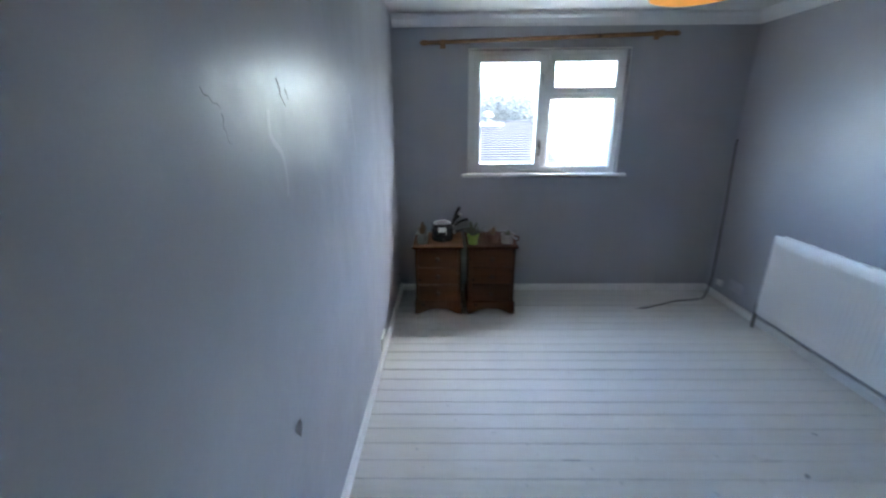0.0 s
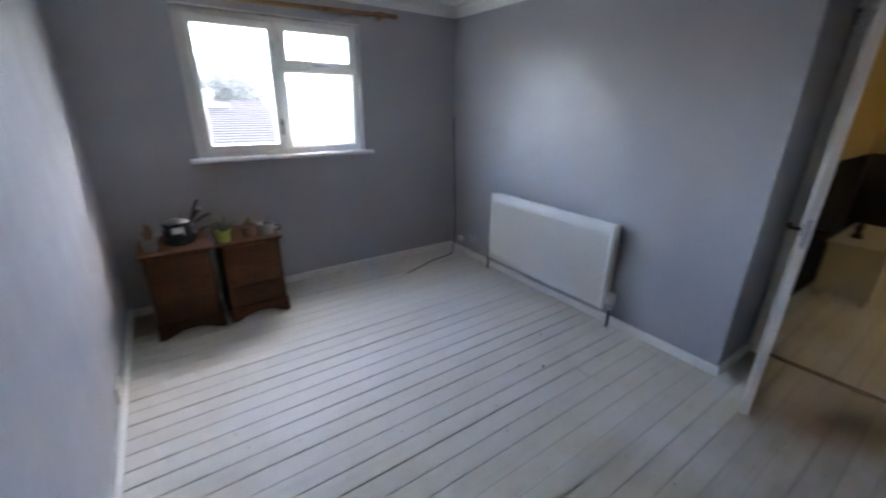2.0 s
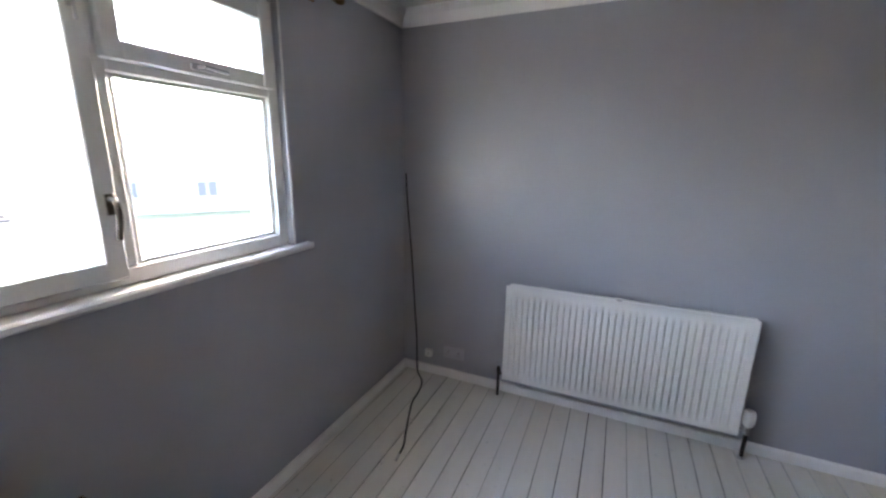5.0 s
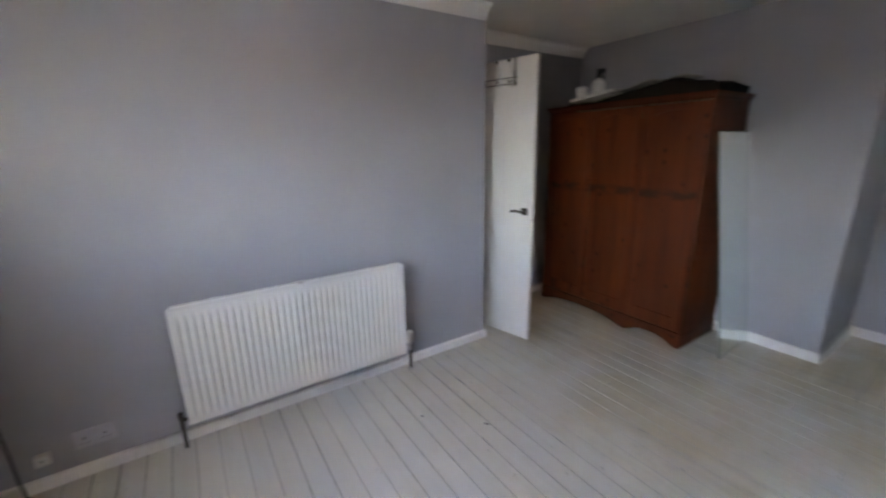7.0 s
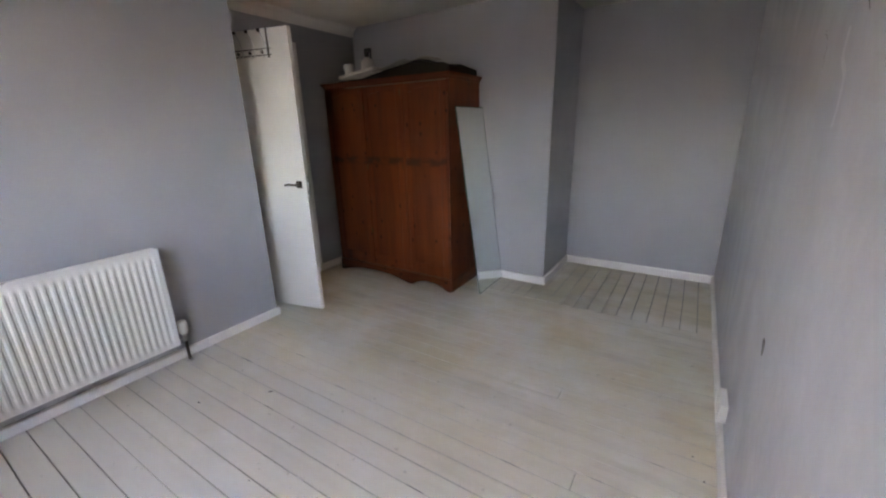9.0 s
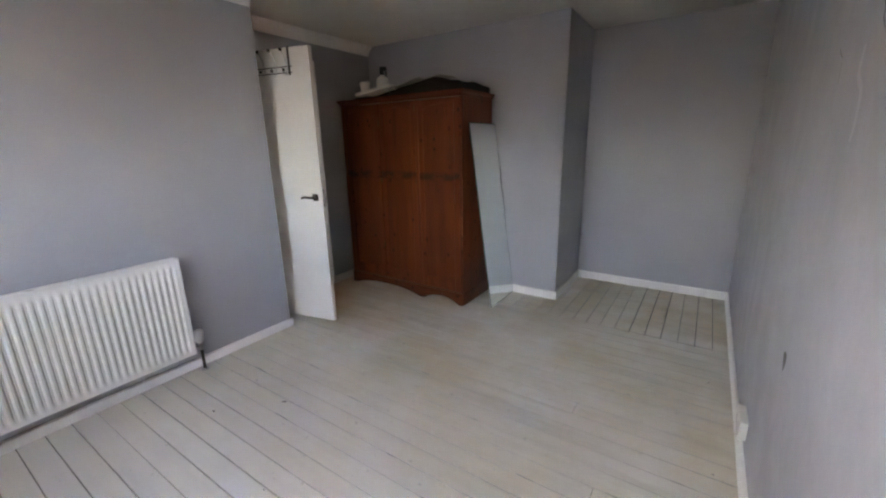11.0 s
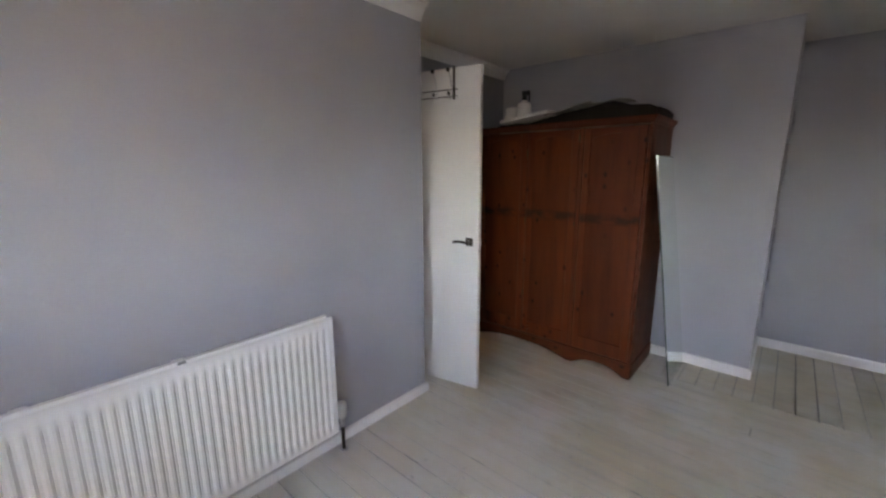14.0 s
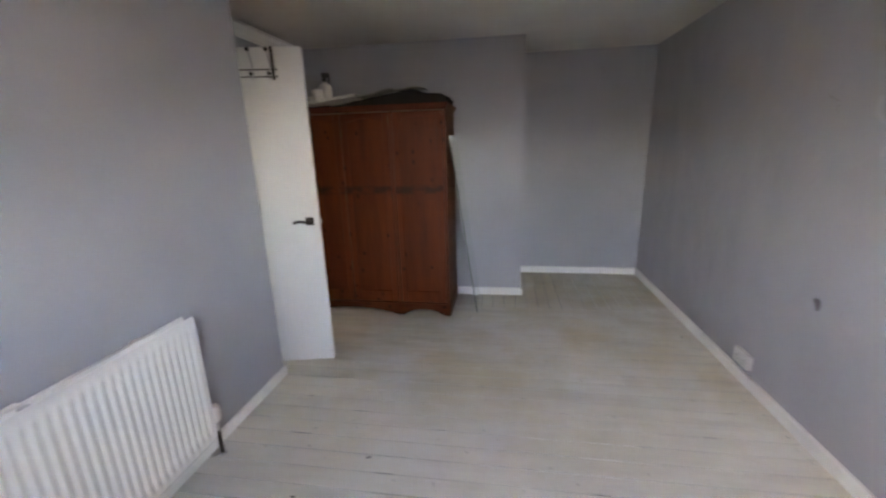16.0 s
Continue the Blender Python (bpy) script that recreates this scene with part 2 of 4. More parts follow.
OCHRE = paint("ochre_hall_wall", (0.55, 0.39, 0.15), 0.6, 0.06)
DADO = paint("black_hall_dado", (0.012, 0.012, 0.014), 0.5, 0.1)
CREAM = paint("cream_cabinet_paint", (0.66, 0.63, 0.52), 0.45, 0.04)
SHADE = glow("amber_lampshade", (0.85, 0.42, 0.10), LAMP_SHADE)
BULB = glow("warm_bulb", (1.0, 0.72, 0.35), 0.03)
HALLGLOW = glow("hall_lamp_glow", (1.0, 0.91, 0.78), HALL)
# Tile colour sunk near black to offset the room's high exposure.
ROOFT = plain("darkened_roof_tile", (0.022, 0.022, 0.025), 0.95, 0, 0.25, 3)
RENDERP = plain("pale_outer_render", (0.6, 0.6, 0.58), 0.9, 0, 0.06, 12)
RENDERW = plain("weathered_house_render", (0.3, 0.29, 0.27), 0.9, 0, 0.06, 2)
DARKPANE = plain("dull_far_pane", (0.09, 0.09, 0.094), 0.9)
GROUND = plain("wet_garden_ground", (0.05, 0.06, 0.035), 0.95, 0, 0.4, 0.6)
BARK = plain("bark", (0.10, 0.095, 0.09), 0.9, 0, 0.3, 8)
# Leaf colour greyed so the far trees look washed out by haze.
FOLIAGE = plain("haze_grey_foliage", (0.12, 0.122, 0.12), 0.8, 0, 0.3, 3)
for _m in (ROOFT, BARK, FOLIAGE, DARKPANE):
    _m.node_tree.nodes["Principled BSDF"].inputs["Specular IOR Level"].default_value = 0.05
mirror_mat, _nt, _b = nodes_of("silvered_mirror")
_b.inputs["Base Color"].default_value = (0.92, 0.98, 0.95, 1)
_b.inputs["Metallic"].default_value = 0.85
_b.inputs["Roughness"].default_value = 0.05


# ---------------------------------------------------------------- mesh helpers
def mesh_of(name, bm, mat, smooth=False):
    bmesh.ops.recalc_face_normals(bm, faces=bm.faces)
    me = bpy.data.meshes.new(name)
    if smooth:
        for f in bm.faces:
            f.smooth = True
    bm.to_mesh(me)
    bm.free()
    me.materials.append(mat)
    if smooth:
        me.set_sharp_from_angle(angle=radians(38))
    return me


def part(name, bm, mat, parent=None, label="", smooth=False):
    ob = new(name, mesh_of(name, bm, mat, smooth))
    if parent:
        ob.parent = parent
    if label:
        ob["label"] = label
    return ob


def thing(name, m, label, category, group=""):
    ob = new(name)
    ob.empty_display_size = 0.05
    ob.matrix_world = m
    return tagged(ob, label, category, group)


def structure(name, bm, mat, label, category="", smooth=False):
    ob = part(name, bm, mat, None, "", smooth)
    return tagged(ob, label, category or name.split("_")[0], "", "structure")


def box(bm, x0, x1, y0, y1, z0, z1, bevel=0.0, segs=1):
    m = Matrix.Translation(((x0 + x1) / 2, (y0 + y1) / 2, (z0 + z1) / 2)) @ Matrix.Diagonal((x1 - x0, y1 - y0, z1 - z0, 1))
    r = bmesh.ops.create_cube(bm, size=1.0, matrix=m)
    if bevel:
        es = list({e for v in r["verts"] for e in v.link_edges})
        bmesh.ops.bevel(bm, geom=es, offset=bevel, segments=segs, affect="EDGES", profile=0.6)
    return bm


def boxes(*rows, bevel=0.0, segs=1):
    bm = bmesh.new()
    for r in rows:
        box(bm, *r, bevel, segs)
    return bm


def lathe(profile, segs=24, bm=None, m=Matrix()):
    """Turns (radius, height) rows about z."""
    bm = bm or bmesh.new()
    rings = []
    for r, z in profile:
        if r < 1e-5:
            rings.append([bm.verts.new(m @ Vector((0, 0, z)))])
        else:
            rings.append([bm.verts.new(m @ Vector((r * math.cos(a), r * math.sin(a), z))) for a in (2 * math.pi * k / segs for k in range(segs))])
    for a, b in zip(rings, rings[1:]):
        for k in range(segs):
            n = (k + 1) % segs
            if len(a) == 1 and len(b) > 1:
                bm.faces.new((a[0], b[n], b[k]))
            elif len(b) == 1 and len(a) > 1:
                bm.faces.new((a[k], a[n], b[0]))
            elif len(a) > 1:
                bm.faces.new((a[k], a[n], b[n], b[k]))
    return bm


def tube(points, radius, segs=8, bm=None, taper=None):
    """A round bar along a line of points."""
    bm = bm or bmesh.new()
    pts = [Vector(p) for p in points]
    rings, up = [], None
    for i, p in enumerate(pts):
        d = (pts[min(i + 1, len(pts) - 1)] - pts[max(i - 1, 0)]).normalized()
        if up is None:
            up = d.orthogonal().normalized()
        up = (up - d * up.dot(d)).normalized()
        side = d.cross(up)
        r = radius if taper is None else radius + (taper - radius) * i / (len(pts) - 1)
        rings.append([bm.verts.new(p + r * (math.cos(a) * up + math.sin(a) * side)) for a in (2 * math.pi * k / segs for k in range(segs))])
    for a, b in zip(rings, rings[1:]):
        for k in range(segs):
            bm.faces.new((a[k], a[(k + 1) % segs], b[(k + 1) % segs], b[k]))
    bm.faces.new(rings[0][::-1])
    bm.faces.new(rings[-1])
    return bm


def smooth_line(points, steps=8):
    """A Catmull-Rom curve through the points."""
    p = [Vector(q) for q in points]
    p = [2 * p[0] - p[1]] + p + [2 * p[-1] - p[-2]]
    out = []
    for i in range(1, len(p) - 2):
        for k in range(steps):
            t = k / steps
            out.append(0.5 * (2 * p[i] + (p[i + 1] - p[i - 1]) * t + (2 * p[i - 1] - 5 * p[i] + 4 * p[i + 1] - p[i + 2]) * t * t + (3 * p[i] - p[i - 1] - 3 * p[i + 1] + p[i + 2]) * t ** 3))
    return out + [p[-2]]


def prism(outline, y0, y1, bm=None):
    """An upright board in x and z with the given outline, from y0 to y1."""
    bm = bm or bmesh.new()
    a = [bm.verts.new((x, y0, z)) for x, z in outline]
    b = [bm.verts.new((x, y1, z)) for x, z in outline]
    bm.faces.new(a)
    bm.faces.new(b[::-1])
    for k in range(len(a)):
        n = (k + 1) % len(a)
        bm.faces.new((a[k], b[k], b[n], a[n]))
    return bm


def sweep_profile(profile, path, bm=None):
    """Runs a closed (out, z) profile along a level path; 'out' is to the left of the way."""
    bm = bm or bmesh.new()
    pts = [Vector((x, y)) for x, y in path]
    rings = []
    for i, p in enumerate(pts):
        d0 = (pts[i] - pts[i - 1]).normalized() if i else (pts[1] - pts[0]).normalized()
        d1 = (pts[i + 1] - pts[i]).normalized() if i < len(pts) - 1 else d0
        n0, n1 = Vector((-d0.y, d0.x)), Vector((-d1.y, d1.x))
        n = (n0 + n1) / max(0.2, 1 + n0.dot(n1))
        rings.append([bm.verts.new((p.x + n.x * o, p.y + n.y * o, z)) for o, z in profile])
    k = len(profile)
    for a, b in zip(rings, rings[1:]):
        for j in range(k):
            bm.faces.new((a[j], b[j], b[(j + 1) % k], a[(j + 1) % k]))
    bm.faces.new(rings[0])
    bm.faces.new(rings[-1][::-1])
    return bm


# ---------------------------------------------------------------- the room
XE, XR, YN, YB, YA, XB, YW, H = 2.84, 3.30, 4.0, -0.225, -0.945, 1.265, 1.33, 2.29
WX0, WX1, WZ0, WZ1 = 0.62, 1.87, 1.085, 2.045
DY0, DY1, DH = 0.555, 1.272, 2.0

structure("wall_west", boxes((-0.15, 0, YA - 0.12, YN + 0.28, -0.05, H)), WALLW, "uneven satin grey wall with plaster scars")
structure("wall_north", boxes((0, WX0, YN, YN + 0.115, -0.05, H), (WX1, XE + 0.1, YN, YN + 0.115, -0.05, H), (WX0, WX1, YN, YN + 0.115, -0.05, WZ0 - 0.03), (WX0, WX1, YN, YN + 0.115, WZ1, H)), WALL, "satin grey wall with a window opening")
# Outer depth added so its lintel and jambs cut steep and sideways skylight.
structure("wall_outer", boxes((0, WX0 - 0.03, YN + 0.115, YN + 0.28, -0.05, H), (WX1 + 0.03, XE + 0.1, YN + 0.115, YN + 0.28, -0.05, H), (WX0 - 0.03, WX1 + 0.03, YN + 0.115, YN + 0.28, -0.05, WZ0 - 0.035), (WX0 - 0.03, WX1 + 0.03, YN + 0.115, YN + 0.28, WZ1 + 0.005, H)), RENDERP, "pale rendered outer skin of the window wall, added to cut skylight", "wall")
structure("wall_east", boxes((XE, XR + 0.12, YW, YN, -0.05, H)), WALL, "satin grey wall behind the radiator")
structure("wall_recess", boxes((XR, XR + 0.12, YB - 0.02, DY0 - 0.03, -0.05, H), (XR, XR + 0.12, DY0 - 0.03, YW, DH + 0.03, H)), WALL, "grey recess wall with a doorway")
structure("wall_breast", boxes((XB, XR + 0.12, YA - 0.12, YB, -0.05, H)), WALL, "grey wall that juts out behind the wardrobe")
structure("wall_alcove", boxes((0, XB, YA - 0.12, YA, -0.05, H)), WALL, "grey wall at the back of the alcove")
structure("ceiling", boxes((-0.15, XR + 0.12, YA - 0.12, YN + 0.28, H, H + 0.15)), CEIL, "off-white painted plaster ceiling")

COVE = [(0.0, H - 0.085), (0.012, H - 0.085), (0.018, H - 0.066), (0.036, H - 0.036), (0.062, H - 0.018), (0.066, H - 0.001), (0.0, H - 0.001)]
structure("coving_north", sweep_profile(COVE, [(XE - 0.001, YW + 0.005), (XE - 0.001, YN - 0.001), (0.012, YN - 0.001)]), TRIM, "white plaster coving along the ceiling", "coving")
structure("coving_recess", sweep_profile(COVE, [(XR - 0.001, YB + 0.012), (XR - 0.001, YW - 0.002)]), TRIM, "white plaster coving in the recess", "coving")

SKIRT = [(0.0, 0.0), (0.016, 0.0), (0.016, 0.058), (0.011, 0.068), (0.0, 0.07)]
structure("baseboard_west", sweep_profile(SKIRT, [(0.001, YN - 0.001), (0.001, YA + 0.001), (XB - 0.001, YA + 0.001), (XB - 0.001, YB + 0.001), (XR - 0.001, YB + 0.001), (XR - 0.001, DY0 - 0.075)]), TRIM, "low white painted baseboard", "baseboard")
LOW_SKIRT = [(o, z * 0.83) for o, z in SKIRT]
structure("baseboard_east", sweep_profile(LOW_SKIRT, [(XR - 0.001, YW - 0.001), (XE - 0.001, YW - 0.001), (XE - 0.001, YN - 0.001), (0.018, YN - 0.001)]), TRIM, "low white painted baseboard", "baseboard")


def build_window():
    w = tagged(new("window_1"), "white painted casement window with three panes", "window", "", "structure")
    w.location = (0, YN, 0)
    F0, F1 = 0.028, 0.095
    fr = boxes((WX0, WX0 + 0.05, F0, F1, WZ0, WZ1), (WX1 - 0.05, WX1, F0, F1, WZ0, WZ1), (WX0 + 0.05, WX1 - 0.05, F0, F1, WZ1 - 0.05, WZ1),
               (WX0 + 0.05, WX1 - 0.05, F0, F1, WZ0, WZ0 + 0.052), (1.212, 1.268, F0, F1, WZ0 + 0.052, WZ1 - 0.05), (1.268, WX1 - 0.05, F0, F1, 1.688, 1.735), bevel=0.004)
    part("window_frame", fr, FRAME, w)
    part("reveal", boxes((WX0 - 0.012, WX0, -0.003, 0.028, WZ0, WZ1 + 0.012), (WX1, WX1 + 0.012, -0.003, 0.028, WZ0, WZ1 + 0.012), (WX0, WX1, -0.003, 0.028, WZ1, WZ1 + 0.012), bevel=0.003), FRAME, w)

    def sash(x0, x1, z0, z1, t, y0):
        s = part("sash", boxes((x0, x0 + t, y0, y0 + 0.06, z0, z1), (x1 - t, x1, y0, y0 + 0.06, z0, z1), (x0 + t, x1 - t, y0, y0 + 0.06, z0, z0 + t), (x0 + t, x1 - t, y0, y0 + 0.06, z1 - t, z1), bevel=0.004), FRAME, w)
        return s
    left = sash(0.656, 1.228, 1.113, 2.009, 0.056, 0.002)
    fan = sash(1.252, 1.834, 1.718, 2.009, 0.052, 0.002)
    bead = part("glazing_bead", boxes((1.268, 1.292, 0.05, 0.07, WZ0 + 0.052, 1.688), (WX1 - 0.066, WX1 - 0.05, 0.05, 0.07, WZ0 + 0.052, 1.688), (1.292, WX1 - 0.066, 0.05, 0.07, WZ0 + 0.052, WZ0 + 0.064), (1.292, WX1 - 0.066, 0.05, 0.07, 1.676, 1.688), bevel=0.002), FRAME, w)
    for holder, x0, x1, z0, z1 in ((left, 0.71, 1.174, 1.167, 1.955), (fan, 1.302, 1.784, 1.768, 1.959), (bead, 1.292, WX1 - 0.066, WZ0 + 0.064, 1.676)):
        p = part("pane", boxes((x0 - 0.002, x1 + 0.002, 0.046, 0.050, z0 - 0.006, z1 + 0.006)), GLASS, holder)
        p.visible_shadow = False
    sill = [(0.0, WZ0), (0.0, WZ0 - 0.024), (0.03, WZ0 - 0.03), (0.04, WZ0 - 0.022), (0.042, WZ0 - 0.010), (0.036, WZ0 - 0.001)]
    bm = bmesh.new()
    a = [bm.verts.new((0.562, -o, z)) for o, z in sill]
    b = [bm.verts.new((1.95, -o, z)) for o, z in sill]
    bm.faces.new(a)
    bm.faces.new(b[::-1])
    for k in range(len(a)):
        n = (k + 1) % len(a)
        bm.faces.new((a[k], b[k], b[n], a[n]))
    box(bm, WX0 + 0.002, WX1 - 0.002, 0.001, 0.112, WZ0 - 0.028, WZ0 - 0.002)
    part("window_sill", bm, FRAME, w)
    # brass casement fastener, fanlight catch and stay
    f = part("casement_handle", boxes((1.196, 1.216, -0.006, 0.002, 1.30, 1.36), bevel=0.002), BRONZE, w, "tarnished dark handle")
    part("lever", tube(smooth_line([(1.206, -0.004, 1.345), (1.206, -0.03, 1.34), (1.205, -0.038, 1.30), (1.20, -0.032, 1.235)], 5), 0.0085, 8), BRONZE, f, smooth=True)
    part("hinge", boxes((1.19, 1.206, -0.007, 0.002, 1.82, 1.87), (1.198, 1.204, -0.012, -0.006, 1.79, 1.89), bevel=0.002), PLATEG, w)
    c = part("fanlight_catch", boxes((1.49, 1.57, -0.006, 0.002, 1.73, 1.75), bevel=0.003), PLATEG, w, "grey metal catch")
    part("lever", tube([(1.515, -0.004, 1.741), (1.52, -0.026, 1.741), (1.60, -0.03, 1.735)], 0.006, 8), PLATEG, c, smooth=True)


build_window()


def build_curtain_pole():
    p = thing("curtain_pole", pose(0, YN, 0), "varnished wooden curtain pole above the window", "curtain pole")
    za, zb = 2.086, 2.136
    part("rod", tube([(0.31, -0.07, za), (2.12, -0.07, zb)], 0.0155, 14), POLEW, p, smooth=True)
    prof = [(0.0, 0.0), (0.014, 0.0), (0.017, 0.006), (0.017, 0.014), (0.012, 0.02), (0.018, 0.034), (0.021, 0.05), (0.017, 0.068), (0.007, 0.082), (0.0, 0.085)]
    part("finial", lathe(prof, 16, None, pose(0.312, -0.07, za, 0, -90, 0)), POLEW, p, smooth=True)
    part("finial", lathe(prof, 16, None, pose(2.118, -0.07, zb, 0, 90, 0)), POLEW, p, smooth=True)
    for x, z in ((0.405, za), (2.055, zb)):
        bm = boxes((x - 0.02, x + 0.02, -0.092, -0.052, z - 0.024, z + 0.02), (x - 0.012, x + 0.012, -0.054, 0.0, z - 0.014, z + 0.012), (x - 0.022, x + 0.022, -0.012, 0.0, z - 0.032, z + 0.032), bevel=0.004)
        part("bracket", bm, POLEW, p)


build_curtain_pole()


# ---------------------------------------------------------------- doorway and door
bm = boxes((XR - 0.016, XR, DY0 - 0.075, DY0 - 0.008, 0, DH + 0.062), (XR - 0.016, XR, DY0 - 0.008, YW - 0.002, DH + 0.006, DH + 0.062), (XR + 0.12, XR + 0.136, DY0 - 0.075, DY0 - 0.008, 0, DH + 0.062), bevel=0.004)
structure("architrave", bm, TRIM, "white gloss architrave round the doorway", "trim")
bm = boxes((XR, XR + 0.12, DY0 - 0.03, DY0, 0, DH), (XR, XR + 0.12, DY1, YW - 0.001, 0, DH), (XR, XR + 0.12, DY0 - 0.03, YW - 0.001, DH, DH + 0.03), (XR + 0.05, XR + 0.07, DY0, DY0 + 0.012, 0, DH), (XR + 0.05, XR + 0.07, DY1 - 0.012, DY1, 0, DH), bevel=0.002)
structure("door_lining", bm, TRIM, "white painted lining of the doorway", "trim")
structure("threshold", boxes((XR + 0.03, XR + 0.07, DY0, DY1, 0.0005, 0.009), bevel=0.003), HALLSTRIP, "narrow greyish wooden strip across the doorway", "trim")
part("strike_plate", boxes((XR + 0.012, XR + 0.04, DY0 - 0.001, DY0 + 0.0015, 0.93, 1.02)), BRONZE, bpy.data.objects["door_lining"], "dark metal strike plate")

HINGE, FREE = Vector((3.285, 1.248)), Vector((2.588, 1.098))
DW = 0.712
door_dir = (FREE - HINGE).normalized()
DOOR_M = pose(HINGE.x, HINGE.y, 0.012, 0, 0, math.degrees(math.atan2(door_dir.y, door_dir.x)))


def build_door():
    d = tagged(new("door_1"), "plain white flush door standing open", "door", "", "structure")
    d.matrix_world = DOOR_M
    # the slab runs along local x; the face that the room sees is local +y
    part("door_leaf", boxes((0.0, DW, -0.018, 0.018, 0.0, 1.98), bevel=0.0025, segs=2), DOORP, d)
    for s in (1, -1):
        h = part("door_handle", boxes((DW - 0.085, DW - 0.035, s * 0.018 - 0.004, s * 0.018 + 0.004, 0.945, 0.995), bevel=0.003), BRONZE, d, "dark metal lever handle")
        part("lever", tube(smooth_line([(DW - 0.06, s * 0.02, 0.972), (DW - 0.06, s * 0.058, 0.972), (DW - 0.085, s * 0.066, 0.974), (DW - 0.115, s * 0.064, 0.976), (DW - 0.15, s * 0.06, 0.968)], 5), 0.0085, 10), BRONZE, h, smooth=True)
    part("latch_plate", boxes((DW - 0.0005, DW + 0.0015, -0.011, 0.011, 0.90, 1.03), (DW + 0.0005, DW + 0.010, -0.006, 0.006, 0.955, 0.985), bevel=0.0006), STEEL, d, "steel latch plate")
    for z in (0.2, 1.0, 1.75):
        part("hinge", tube([(-0.004, -0.018, z), (-0.004, -0.018, z + 0.085)], 0.006, 8), STEEL, d, smooth=True)


build_door()


def build_hook_rack():
    r = thing("over_door_hook_rack", DOOR_M, "black wire hook rack hung over the white door", "hook rack")
    y = -0.025
    for x in (0.545, 0.20):
        bm = bmesh.new()
        box(bm, x - 0.007, x + 0.007, -0.0215, -0.0195, 1.805, 1.983)
        box(bm, x - 0.007, x + 0.007, -0.0215, 0.021, 1.9815, 1.9835)
        box(bm, x - 0.007, x + 0.007, 0.019, 0.021, 1.95, 1.982)
        part("strap", bm, BRONZE, r)
    for z in (1.860, 1.822):
        part("rail", tube([(0.18, y, z), (0.57, y, z)], 0.0035, 8), BRONZE, r, smooth=True)
    for x in (0.535, 0.435, 0.335, 0.235):
        hk = part("hook", tube(smooth_line([(x, y, 1.832), (x, y - 0.006, 1.87), (x, y - 0.022, 1.92), (x, y - 0.05, 1.955)], 5) , 0.0035, 8), STEEL, r, smooth=True)
        part("ball", lathe([(0, -0.012), (0.008, -0.009), (0.012, 0), (0.008, 0.009), (0, 0.012)], 12, None, pose(x, y - 0.052, 1.957)), BRONZE, hk, "dark round knob", smooth=True)
        lo = part("hook", tube(smooth_line([(x, y, 1.866), (x, y - 0.004, 1.82), (x, y - 0.025, 1.803), (x, y - 0.04, 1.825)], 5), 0.0035, 8), STEEL, r, smooth=True)
        part("ball", lathe([(0, -0.011), (0.007, -0.008), (0.011, 0), (0.007, 0.008), (0, 0.011)], 12, None, pose(x, y - 0.042, 1.832)), BRONZE, lo, "dark round knob", smooth=True)


build_hook_rack()


